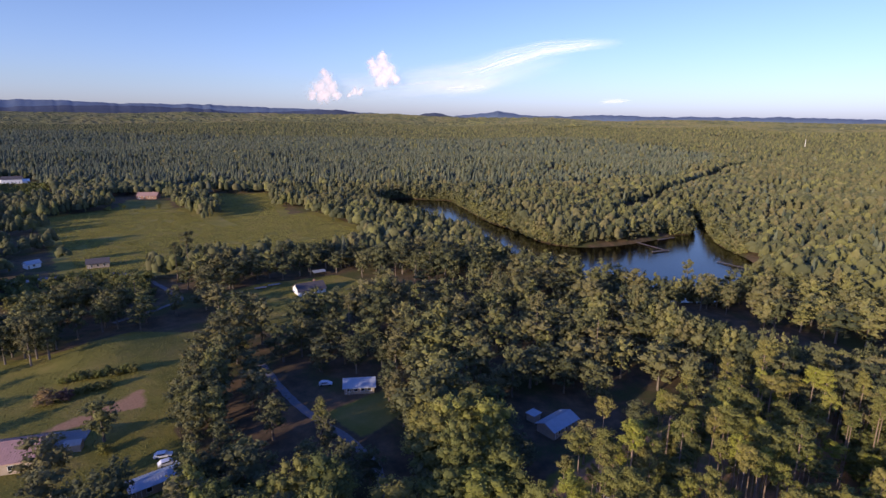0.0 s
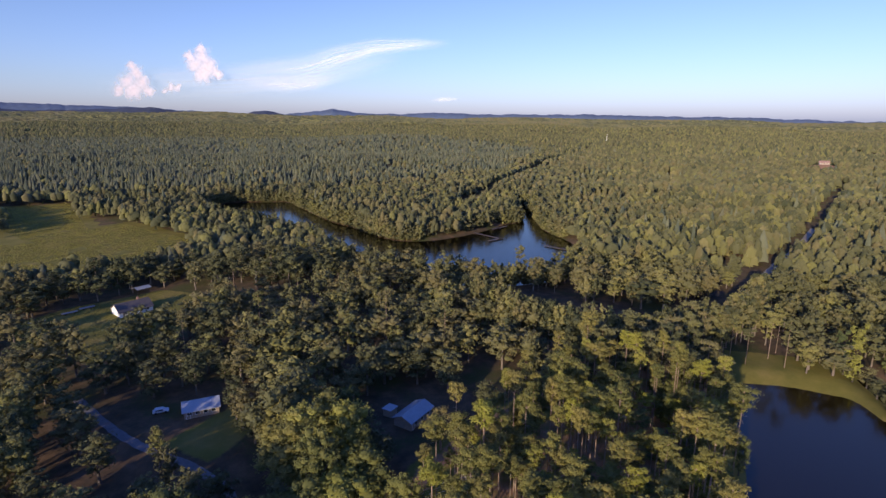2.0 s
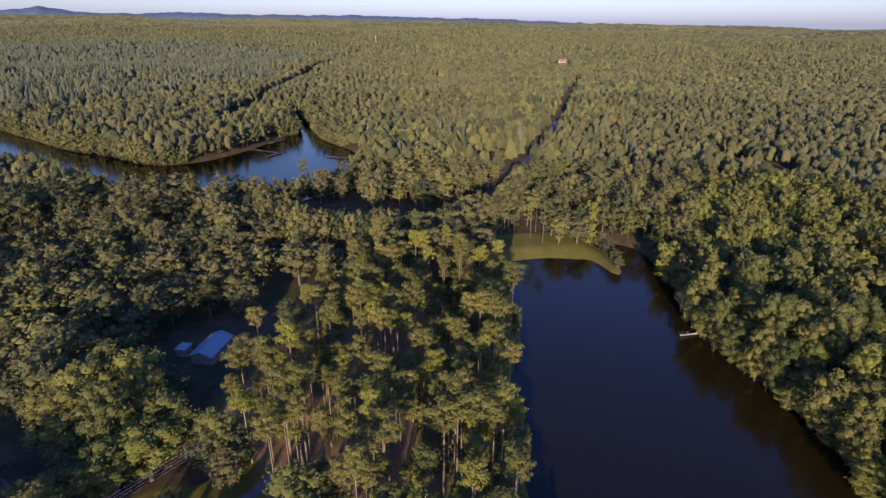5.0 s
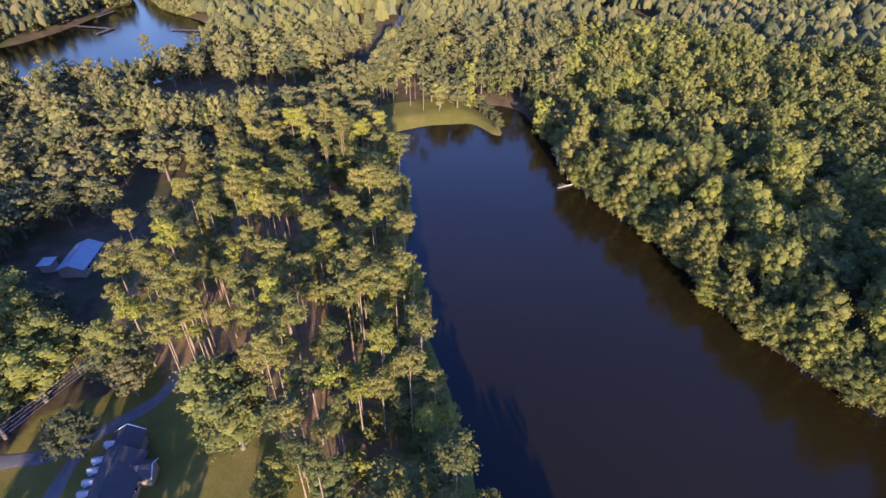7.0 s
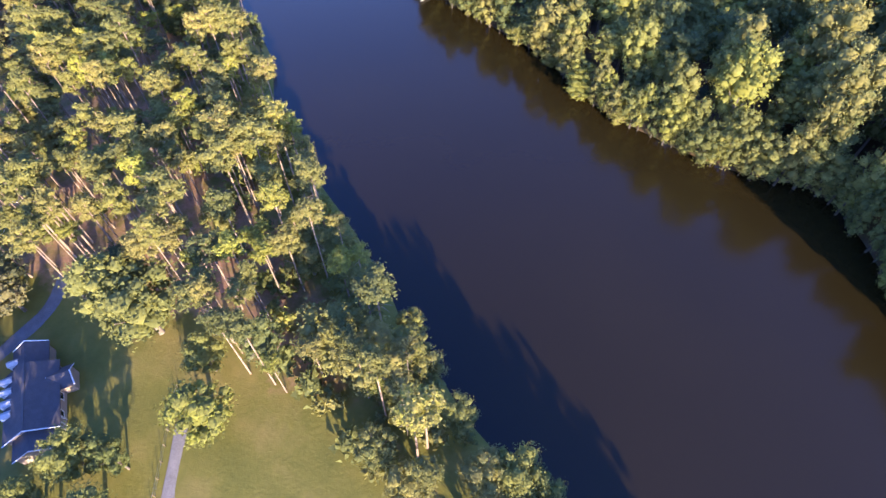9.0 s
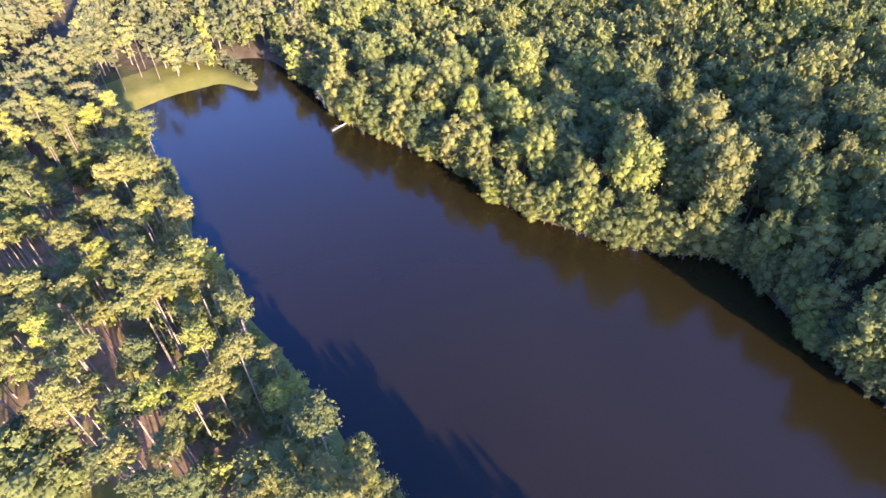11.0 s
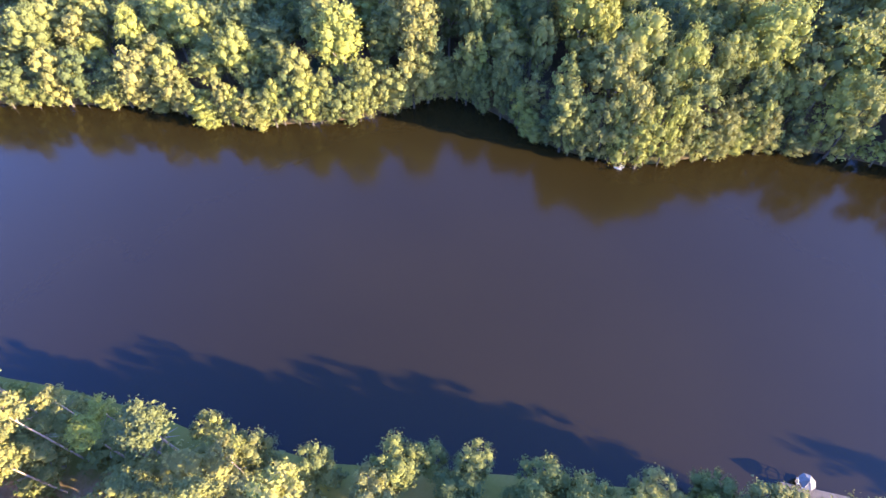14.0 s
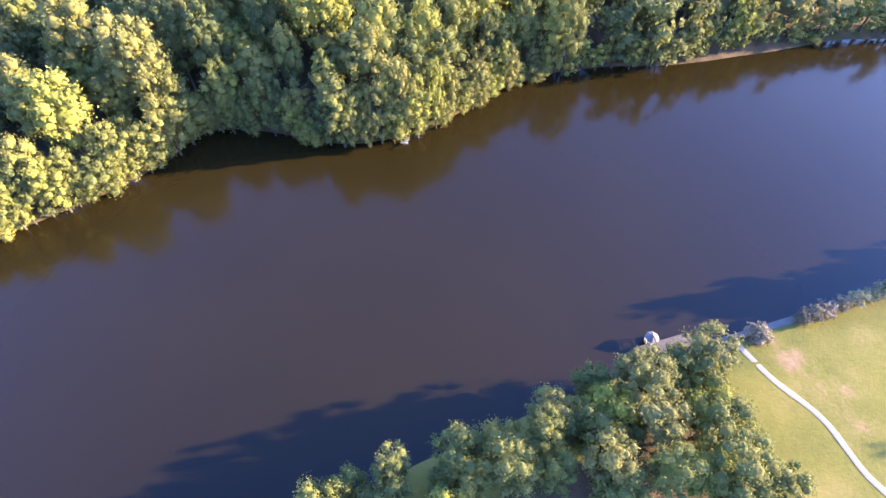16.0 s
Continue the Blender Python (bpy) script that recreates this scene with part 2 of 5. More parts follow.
def shore_distance(x, y):
    """Distance from the water's edge; the wooded east bank is set back so branches hide its edge from the camera."""
    east = smooth(0, 14, x - 0.62 * y - 50) * (1 - smooth(80, 95, y)) * smooth(-150, -120, y)
    return np.minimum(edge_distance(NEAR_LAKE, x, y) - 3.3 * east, edge_distance(FAR_LAKE, x, y))


def skyline(az):
    """Height of the far woods' ground on the horizon, by bearing in degrees."""
    return np.interp(az, [-180, -60, -40, -20, -5, 5, 20, 40, 58, 70, 100, 180], [60, 70, 92, 102, 98, 82, 74, 62, 46, 34, 30, 60])


def height(x, y):
    """The lie of the land."""
    x, y = np.asarray(x, float), np.asarray(y, float)
    r, az = np.hypot(x, y), np.degrees(np.arctan2(x, y))
    d = shore_distance(x, y)
    roll = 2.0 + 0.5 * value_noise(x, y, 40, 1) + 1.2 * value_noise(x, y, 160, 2) * smooth(60, 200, d)
    land = np.minimum(roll + 0.15 * value_noise(x, y, 9, 3), 0.12 + 0.28 * np.maximum(d, 0))
    land = land + smooth(500, 1600, r) * 15 * (value_noise(x, y, 420, 5) + 0.6) + skyline(az) * smooth(1500, 4700, r)
    land = land + 3.5 * np.exp(-((x + 118) ** 2 + (y - 181) ** 2) / 420)
    land = land + 15 * np.exp(-((x - 845) ** 2 + (y - 668) ** 2) / 1500)
    land = land - 5 * smooth(3, -13, edge_distance(GULLY, x, y))
    return np.where(d < 0, np.maximum(-2.5, 0.12 + 0.35 * d), np.where(edge_distance(GULLY, x, y) < 6, land, np.maximum(land, 0.12)))


# ---- materials ----
LEAF_OAK = foliage("oak_leaves", (0.080, 0.102, 0.040), (0.200, 0.202, 0.058), (0.290, 0.266, 0.082), 0.3, 0.55)
LEAF_PINE = foliage("pine_needles", (0.102, 0.112, 0.039), (0.190, 0.181, 0.050), (0.280, 0.247, 0.075), 0.22)
# Greyer, darker copy of the oak leaves: distance haze put into the colour.
LEAF_HAZY = foliage("hazy_woods_leaves", (0.056, 0.066, 0.033), (0.136, 0.134, 0.057), (0.222, 0.198, 0.082), 0.16, 0.5)
# Dark conifer green with the blue grey of distance haze mixed in.
LEAF_HAZY_SPIRE = foliage("hazy_conifer_needles", (0.056, 0.072, 0.048), (0.120, 0.134, 0.078), (0.178, 0.182, 0.098), 0.12, 0.0)
LEAF_PALE = foliage("pale_blossom", (0.19, 0.155, 0.095), (0.27, 0.225, 0.14), (0.36, 0.30, 0.195), 0.2)
LEAF_YELLOW = foliage("yellow_leaves", (0.10, 0.118, 0.036), (0.18, 0.182, 0.046), (0.27, 0.25, 0.056), 0.2)
LEAF_RED = foliage("reddish_leaves", (0.15, 0.085, 0.06), (0.22, 0.13, 0.09), (0.28, 0.18, 0.12), 0.2)
BARK_PINE = plain("pine_bark", (0.25, 0.18, 0.13), 0.9, 0, 0.35, 1.2, 0.5)
# Dark, so that sunlit trunk feet at the waterline don't stand out.
BARK_DARK = plain("dark_bank_bark", (0.06, 0.05, 0.04), 0.9, 0, 0.35, 1.2, 0.5)
BARK_OAK = plain("oak_bark", (0.16, 0.13, 0.1), 0.9, 0, 0.35, 1.2, 0.5)
DEAD_WOOD = plain("dead_wood", (0.5, 0.46, 0.4), 0.85, 0, 0.2, 2.0, 0.4)


def ground_material():
    """Leaf litter under the woods, mown and dry grass in the open, bare soil in patches."""
    mat = bpy.data.materials.new("land")
    mat.use_nodes = True
    n, l = tree_of(mat)
    b = n["Principled BSDF"]
    co = n.new("ShaderNodeTexCoord")

    def noise_of(scale, detail=6, rough=0.6):
        t = n.new("ShaderNodeTexNoise")
        t.inputs["Scale"].default_value, t.inputs["Detail"].default_value, t.inputs["Roughness"].default_value = scale, detail, rough
        l.new(co.outputs["Object"], t.inputs["Vector"])
        return t.outputs["Fac"]

    def ramp_of(fac, stops):
        r = n.new("ShaderNodeValToRGB")
        r.color_ramp.elements[0].position, r.color_ramp.elements[0].color = stops[0][0], (*stops[0][1], 1)
        r.color_ramp.elements[1].position, r.color_ramp.elements[1].color = stops[-1][0], (*stops[-1][1], 1)
        for p, c in stops[1:-1]:
            r.color_ramp.elements.new(p).color = (*c, 1)
        l.new(fac, r.inputs[0])
        return r.outputs[0]

    def blend(fac, a, c):
        m = n.new("ShaderNodeMix"); m.data_type = "RGBA"
        l.new(fac, m.inputs[0]); l.new(a, m.inputs[6]); l.new(c, m.inputs[7])
        return m.outputs[2]

    def attr(name):
        a = n.new("ShaderNodeAttribute"); a.attribute_name = name
        return a.outputs["Fac"]

    def sharpen(fac, jitter, lo=0.42, hi=0.58, amount=0.5):
        s = n.new("ShaderNodeMath"); s.operation = "SUBTRACT"; s.inputs[1].default_value = 0.5
        l.new(jitter, s.inputs[0])
        a = n.new("ShaderNodeMath"); a.operation = "MULTIPLY_ADD"; a.inputs[1].default_value = amount
        l.new(s.outputs[0], a.inputs[0]); l.new(fac, a.inputs[2])
        m = n.new("ShaderNodeMapRange"); m.inputs["From Min"].default_value, m.inputs["From Max"].default_value = lo, hi
        l.new(a.outputs[0], m.inputs["Value"])
        return m.outputs[0]

    broad, mid, fine = noise_of(0.035), noise_of(0.22), noise_of(1.6, 8, 0.7)
    litter = ramp_of(mid, [(0.3, (0.055, 0.042, 0.026)), (0.5, (0.10, 0.068, 0.04)), (0.7, (0.16, 0.10, 0.058))])
    litter = blend(sharpen(broad, fine, 0.5, 0.62, 0.4), litter, ramp_of(fine, [(0.3, (0.035, 0.045, 0.014)), (0.7, (0.08, 0.085, 0.03))]))
    grass = ramp_of(mid, [(0.25, (0.105, 0.118, 0.022)), (0.5, (0.168, 0.156, 0.032)), (0.75, (0.25, 0.20, 0.052))])
    tuft = ramp_of(fine, [(0.25, (0.11, 0.11, 0.024)), (0.75, (0.22, 0.185, 0.046))])
    half = n.new("ShaderNodeValue"); half.outputs[0].default_value = 0.45
    grass = blend(half.outputs[0], grass, tuft)
    patch = ramp_of(noise_of(0.07, 5, 0.65), [(0.34, (0.082, 0.084, 0.020)), (0.5, (0.158, 0.136, 0.030)), (0.66, (0.275, 0.192, 0.066))])
    share = n.new("ShaderNodeValue"); share.outputs[0].default_value = 0.5
    grass = blend(share.outputs[0], grass, patch)
    soil = ramp_of(fine, [(0.3, (0.25, 0.135, 0.075)), (0.7, (0.38, 0.22, 0.13))])
    grass = blend(sharpen(attr("soil"), mid, 0.4, 0.7, 1.2), grass, soil)
    col = blend(sharpen(attr("grass"), mid), litter, grass)
    l.new(col, b.inputs["Base Color"])
    b.inputs["Roughness"].default_value = 0.95
    b.inputs["Specular IOR Level"].default_value = 0.1
    b.inputs["Sheen Weight"].default_value, b.inputs["Sheen Roughness"].default_value = 0.04, 0.5
    b.inputs["Sheen Tint"].default_value = (0.62, 0.52, 0.2, 1)
    bp = n.new("ShaderNodeBump"); bp.inputs["Strength"].default_value = 0.45; bp.inputs["Distance"].default_value = 0.22
    l.new(fine, bp.inputs["Height"]); l.new(bp.outputs[0], b.inputs["Normal"])
    return mat


def water_material(name, silty):
    """Brown pond water with small ripples, more or less silty."""
    mat = bpy.data.materials.new(name)
    mat.use_nodes = True
    n, l = tree_of(mat)
    b = n["Principled BSDF"]
    co = n.new("ShaderNodeTexCoord")
    silt = n.new("ShaderNodeTexNoise"); silt.inputs["Scale"].default_value = 0.012; silt.inputs["Detail"].default_value = 4
    l.new(co.outputs["Object"], silt.inputs["Vector"])
    ramp = n.new("ShaderNodeValToRGB")
    ramp.color_ramp.elements[0].position, ramp.color_ramp.elements[0].color = 0.35, (0.0156 * silty, 0.0109 * silty, 0.0032 * silty, 1)
    ramp.color_ramp.elements[1].position, ramp.color_ramp.elements[1].color = 0.65, (0.0200 * silty, 0.0140 * silty, 0.0042 * silty, 1)
    l.new(silt.outputs["Fac"], ramp.inputs[0]); l.new(ramp.outputs[0], b.inputs["Base Color"])
    b.inputs["Roughness"].default_value = 0.15
    b.inputs["IOR"].default_value = 1.345
    rip = n.new("ShaderNodeTexNoise"); rip.inputs["Scale"].default_value = 1.1; rip.inputs["Detail"].default_value = 3
    l.new(co.outputs["Object"], rip.inputs["Vector"])
    bp = n.new("ShaderNodeBump"); bp.inputs["Strength"].default_value = 0.08; bp.inputs["Distance"].default_value = 0.1
    l.new(rip.outputs["Fac"], bp.inputs["Height"]); l.new(bp.outputs[0], b.inputs["Normal"])
    return mat


LAND, WATER, CLEAR_WATER = ground_material(), water_material("pond_water", 1.0), water_material("lake_water", 0.25)

# ---- ground: one sheet to the horizon ----
far = np.geomspace(1, 4600 / 400, 24)[1:] * 400
gx = np.r_[-far[::-1], np.arange(-400, -120, 8), np.arange(-120, 215, 3), np.arange(215, 400, 8), 400, far]
gy = np.r_[-far[::-1], -400, -330, -280, np.arange(-240, 320, 3), np.arange(320, 770, 8), np.geomspace(770, 4600, 30)]
gx, gy = np.unique(np.r_[gx, np.arange(730, 960, 12)]), np.unique(np.r_[gy, np.arange(550, 790, 12)])
X, Y = np.meshgrid(gx, gy)
Z = height(X, Y)
Z -= smooth(1500, 2200, np.hypot(X, Y)) * 10
nx, ny = len(gx), len(gy)
idx = np.arange(nx * ny).reshape(ny, nx)
quads = np.stack([idx[:-1, :-1], idx[:-1, 1:], idx[1:, 1:], idx[1:, :-1]], -1).reshape(-1, 4)
me = raw_mesh("ground", np.stack([X, Y, Z], -1).reshape(-1, 3), quads, LAND)
open_land = np.full(X.shape, -1e3)
for c in CLEARINGS:
    open_land = np.maximum(open_land, -edge_distance(c, X, Y))
open_land = np.maximum(open_land, 9 - edge_distance(FIELD, X, Y))
west = edge_distance(NEAR_LAKE, X, Y)
open_land = np.maximum(open_land, -edge_distance([(18, 66), (28, 56), (33, 36), (31, 22), (22, 6), (10, 4), (15, 14), (20, 25), (15, 40)], X, Y))
open_land = np.maximum(open_land, -edge_distance([(126, 118), (133, 138), (150, 152), (174, 138), (188, 126), (178, 108), (165, 94)], X, Y))
open_land = np.maximum(open_land, np.where((X < 0.62 * Y + 50) & (Y < 100) & (Y > -60), 9 - np.abs(west), -1e3))
bare = np.zeros(X.shape)
for line, w in ((SAND_TRACK, 2.2), (FOREST_ROAD, 3.0)):
    d = edge_distance(line, X, Y, False)
    open_land = np.maximum(open_land, w + 2.5 - d)
    bare = np.maximum(bare, np.clip(1 - d / (2 * w), 0, 1))
open_land = np.maximum(open_land, 24 - np.hypot(X - 843, Y - 666))
bare = np.maximum(bare, np.clip(1.5 - np.hypot(X - 840, Y - 664) / 20, 0, 1))
bare = np.maximum(bare, np.clip(0.75 - edge_distance(CLAY, X, Y) / 4, 0, 1))
under_pines = np.minimum(-edge_distance(PINE_BANK, X, Y), west - 8)
open_land = np.maximum(open_land, under_pines)
bare = np.maximum(bare, 0.62 * np.clip(0.4 + under_pines / 8, 0, 1))
bare = np.maximum(bare, 0.44 * np.clip(1.15 - edge_distance([(-20, -66), (-34, -62), (-46, -58), (-60, -56)], X, Y, False) / 7, 0, 1))
for name, v in (("grass", np.clip(0.5 + open_land / 6, 0, 1)), ("soil", bare)):
    a = me.attributes.new(name, "FLOAT", "POINT")
    a.data.foreach_set("value", v.ravel().astype(np.float32))
tagged(new("ground", me), "rolling land of leaf litter, mown grass and dry meadow", "ground", kind="structure")


def sward(name, outline, spacing, wide, tall, seed, label, blades):
    """Standing grass: short blades in tufts that catch the low sun."""
    g = np.random.default_rng(seed)
    o = np.array(outline, float)
    px, py = np.meshgrid(np.arange(o[:, 0].min(), o[:, 0].max(), spacing), np.arange(o[:, 1].min(), o[:, 1].max(), spacing))
    px, py = px.ravel() + g.uniform(-0.5, 0.5, px.size) * spacing, py.ravel() + g.uniform(-0.5, 0.5, py.size) * spacing
    k = (edge_distance(outline, px, py) < 0) & (edge_distance(COPSE, px, py) > 0) & (edge_distance(CLAY, px, py) > 1) & (value_noise(px, py, 14, 91) + 0.6 * value_noise(px, py, 4, 92) > -0.7)
    px, py = px[k], py[k]
    pz, a = height(px, py), g.uniform(0, np.pi, len(px))
    w, h = wide * g.uniform(0.5, 1.2, len(px)), tall * g.uniform(0.5, 1.3, len(px))
    c, s = np.cos(a) * w / 2, np.sin(a) * w / 2
    lean = g.normal(size=(2, len(px))) * 0.3 * tall
    v = np.stack([np.stack([px - c, py - s, pz - 0.03], -1), np.stack([px + c, py + s, pz - 0.03], -1), np.stack([px + lean[0], py + lean[1], pz + h], -1)], 1).reshape(-1, 3)
    me = raw_mesh(name, v, np.arange(len(v)).reshape(-1, 3), blades, True, np.repeat(g.uniform(0, 1, len(px)), 3))
    tagged(new(name, me), label, "grass", kind="stuff")


LAWN_BLADES = foliage("grass_blades", (0.115, 0.115, 0.032), (0.18, 0.16, 0.048), (0.25, 0.205, 0.07), 0.3)
HAY = foliage("hay_blades", (0.19, 0.18, 0.045), (0.27, 0.24, 0.062), (0.35, 0.29, 0.09), 0.3)
sward("field_grass", FIELD, 0.85, 1.1, 0.32, 71, "tall dry hay grass across the field", HAY)
sward("meadow_grass", MEADOW, 0.7, 0.6, 0.2, 72, "rough meadow grass round the farm", LAWN_BLADES)
sward("yard_grass", YARD, 0.95, 0.8, 0.24, 73, "rough grass round the white house", LAWN_BLADES)


def water_sheet(name, outline, material, label):
    """Water reaching a little under its banks."""
    bm = bmesh.new()
    (x0, y0), (x1, y1) = outline.min(0) - 6, outline.max(0) + 6
    bm.faces.new([bm.verts.new(p) for p in ((x0, y0, 0), (x1, y0, 0), (x1, y1, 0), (x0, y1, 0))])
    tagged(part(name, bm, material), label, "lake", kind="structure")


water_sheet("water_pond", NEAR_LAKE, WATER, "long still pond of silty brown water between wooded banks")
water_sheet("water_far_lake", FAR_LAKE, CLEAR_WATER, "winding blue lake reflecting the sky among the woods")

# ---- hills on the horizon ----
# Both hill colours have the haze of distance painted in as blue.
HILL_HAZE_FAR = plain("far_hill_haze", (0.092, 0.130, 0.185), 1.0, 0, 0.18, 0.004, 0.0)
HILL_HAZE_NEAR = plain("near_hill_haze", (0.035, 0.05, 0.085), 1.0, 0, 0.2, 0.006, 0.0)


def hill_range(name, az, el, reach, material, label):
    """A ridge along the horizon: bearings, and the height of its crest seen from the camera, both in degrees."""
    a = np.arange(az[0], az[-1], 0.15)
    crest = 85 + reach * np.tan(np.radians(np.interp(a, az, el))) + 5 * value_noise(a, a * 0, 0.9, 7) + 2.5 * value_noise(a, a * 0, 0.3, 8)
    s, c = np.sin(np.radians(a)), np.cos(np.radians(a))
    rows = []
    for k, f in ((-260, -0.2), (-170, 0.35), (-90, 0.75), (0, 1.0), (90, 0.8)):
        rows.append(np.stack([s * (reach + k), c * (reach + k), crest * f if f > 0 else crest * 0 - 20], -1))
    v = np.array(rows)
    i = np.arange(v.shape[0] * v.shape[1]).reshape(v.shape[:2])
    q = np.stack([i[:-1, :-1], i[:-1, 1:], i[1:, 1:], i[1:, :-1]], -1).reshape(-1, 4)
    tagged(new(name, raw_mesh(name, v.reshape(-1, 3), q, material)), label, "hills", kind="structure")


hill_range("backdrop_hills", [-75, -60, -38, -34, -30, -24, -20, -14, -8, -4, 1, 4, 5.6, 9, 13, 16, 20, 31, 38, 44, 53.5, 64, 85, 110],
           [0.5, 1.0, 1.35, 1.3, 1.18, 1.25, 1.13, 1.03, 0.72, 0.35, 0.4, 0.72, 1.02, 0.5, 0.52, 0.64, 0.5, 0.52, 0.34, 0.3, -0.03, -0.16, -0.6, -0.7], 4700, HILL_HAZE_FAR,
           "distant hills in painted haze blue along the horizon")
hill_range("backdrop_near_hills", [-50, -38, -30, -24, -20, -16.5, -13, -10.5, -4.8, -2.8, -0.8, 1, 3], [0.3, 0.75, 1.0, 0.9, 0.55, 0.7, 0.85, 0.9, 0.25, 0.45, 0.74, 0.38, 0.2], 4520, HILL_HAZE_NEAR,
           "dark wooded ridges, hazed blue, below the distant hills")

# ---- clouds ----
def sky_place(az, el, reach):
    a, e = radians(az), radians(el)
    return Vector((math.sin(a) * math.cos(e) * reach, math.cos(a) * math.cos(e) * reach, 85 + math.sin(e) * reach))


VEIL = bpy.data.materials.new("cloud_veil")
VEIL.use_nodes = True
n, l = tree_of(VEIL)
co = n.new("ShaderNodeTexCoord")
mp = n.new("ShaderNodeMapping"); mp.inputs["Scale"].default_value = (2.0, 9.0, 1)
l.new(co.outputs["UV"], mp.inputs["Vector"])
ns = n.new("ShaderNodeTexNoise"); ns.inputs["Scale"].default_value = 1.2; ns.inputs["Detail"].default_value = 7; ns.inputs["Roughness"].default_value = 0.55
l.new(mp.outputs[0], ns.inputs["Vector"])
at = n.new("ShaderNodeAttribute"); at.attribute_name = "thick"
mu = n.new("ShaderNodeMath"); mu.operation = "MULTIPLY"
mr = n.new("ShaderNodeMapRange"); mr.inputs["From Min"].default_value, mr.inputs["From Max"].default_value = 0.25, 0.75
l.new(ns.outputs["Fac"], mr.inputs["Value"]); l.new(mr.outputs[0], mu.inputs[0]); l.new(at.outputs["Fac"], mu.inputs[1])
l.new(mu.outputs[0], n["Principled BSDF"].inputs["Alpha"])
n["Principled BSDF"].inputs["Base Color"].default_value = (0.9, 0.9, 0.9, 1)
n["Principled BSDF"].inputs["Roughness"].default_value = 1
n["Principled BSDF"].inputs["Specular IOR Level"].default_value = 0


def veil_cloud(spine, label):
    """A thin streak: rows of bearing, height, half width in degrees and thickness."""
    sp = np.array(spine)
    a = np.linspace(sp[0, 0], sp[-1, 0], 60)
    e, w, k = (np.interp(a, sp[:, 0], sp[:, i]) for i in (1, 2, 3))
    across = np.linspace(-1, 1, 13)
    v = np.array([[sky_place(ai, ei + wi * c, 4650) for c in across] for ai, ei, wi in zip(a, e, w)])
    thick = np.outer(k, (1 - across**2) ** 1.5)
    i = np.arange(60 * 13).reshape(60, 13)
    q = np.stack([i[:-1, :-1], i[1:, :-1], i[1:, 1:], i[:-1, 1:]], -1).reshape(-1, 4)
    me = raw_mesh("backdrop_cloud_streak", v.reshape(-1, 3), q, VEIL)
    t = me.attributes.new("thick", "FLOAT", "POINT"); t.data.foreach_set("value", thick.ravel().astype(np.float32))
    uv = me.uv_layers.new(name="span")
    uu = np.stack(np.meshgrid(np.linspace(0, 1, 60), np.linspace(0, 1, 13), indexing="ij"), -1).reshape(-1, 2)
    uv.data.foreach_set("uv", uu[q.ravel()].ravel().astype(np.float32))
    ob = new("backdrop_cloud_streak", me)
    tagged(ob, label, "cloud", kind="structure")


def cumulus(az, el, puffs, label, thickness=1.0):
    """A billowed cloud on a thin sheet facing the camera: rows of bearing, height and radius in degrees from its
    middle.
    """
    p = np.array(puffs)
    reach = float(np.abs(p[:, :2]).max() + p[:, 2].max() * 1.5)
    s = np.linspace(-reach, reach, 110)
    da, de = np.meshgrid(s, s, indexing="ij")
    wx = da + 0.22 * value_noise(da, de, 0.5, 61) + 0.11 * value_noise(da, de, 0.22, 62)
    wy = de + 0.22 * value_noise(da, de, 0.5, 63) + 0.11 * value_noise(da, de, 0.22, 64)
    body = np.max([1.3 - np.hypot(wx - a, wy - e) / (1.15 * q) for a, e, q in p], 0)
    thick = smooth(0.0, 1.3, body + 0.12 * value_noise(da, de, 0.12, 65)) * thickness
    v = np.array([[sky_place(az + a, el + e, 4600) for e in s] for a in s])
    i = np.arange(s.size**2).reshape(s.size, s.size)
    q = np.stack([i[:-1, :-1], i[1:, :-1], i[1:, 1:], i[:-1, 1:]], -1).reshape(-1, 4)
    q = q[thick.ravel()[q].max(1) > 0]
    me = raw_mesh("backdrop_cloud", v.reshape(-1, 3), q, PUFF)
    t = me.attributes.new("thick", "FLOAT", "POINT"); t.data.foreach_set("value", thick.ravel().astype(np.float32))
    ob = new("backdrop_cloud", me)
    tagged(ob, label, "cloud", kind="structure")


PUFF = bpy.data.materials.new("cloud_puff")
PUFF.use_nodes = True
n, l = tree_of(PUFF)
at = n.new("ShaderNodeAttribute"); at.attribute_name = "thick"
l.new(at.outputs["Fac"], n["Principled BSDF"].inputs["Alpha"])
n["Principled BSDF"].inputs["Base Color"].default_value = (0.82, 0.77, 0.80, 1)
n["Principled BSDF"].inputs["Roughness"].default_value = 1
n["Principled BSDF"].inputs["Specular IOR Level"].default_value = 0

cumulus(-6.1, 4.6, [(0, 0.7, 0.7), (-0.7, 0.2, 0.75), (0.5, 0.0, 0.85), (0.1, -0.5, 0.8), (0.15, 1.4, 0.5), (-0.9, 0.9, 0.4), (1.2, -0.5, 0.5)], "white towering cumulus cloud")
cumulus(-11.9, 3.0, [(0.3, 0.8, 0.6), (-0.5, 0.1, 0.7), (0.7, 0.0, 0.7), (0, -0.6, 0.7), (-1.2, -0.6, 0.5), (1.1, -0.6, 0.5), (0.2, 1.3, 0.4)], "pinkish white cumulus cloud")
cumulus(-8.9, 2.55, [(0, 0.1, 0.35), (-0.5, -0.2, 0.3), (0.5, 0.15, 0.35)], "small ragged white cloud", 0.8)
veil_cloud([(-15, 2.8, 0.8, 0.0), (-9, 3.1, 1.6, 0.28), (-3, 3.5, 1.8, 0.34), (4, 4.2, 1.7, 0.34), (9, 5.2, 1.3, 0.22), (13, 6.0, 0.6, 0.0)], "broad faint haze of thin cloud")
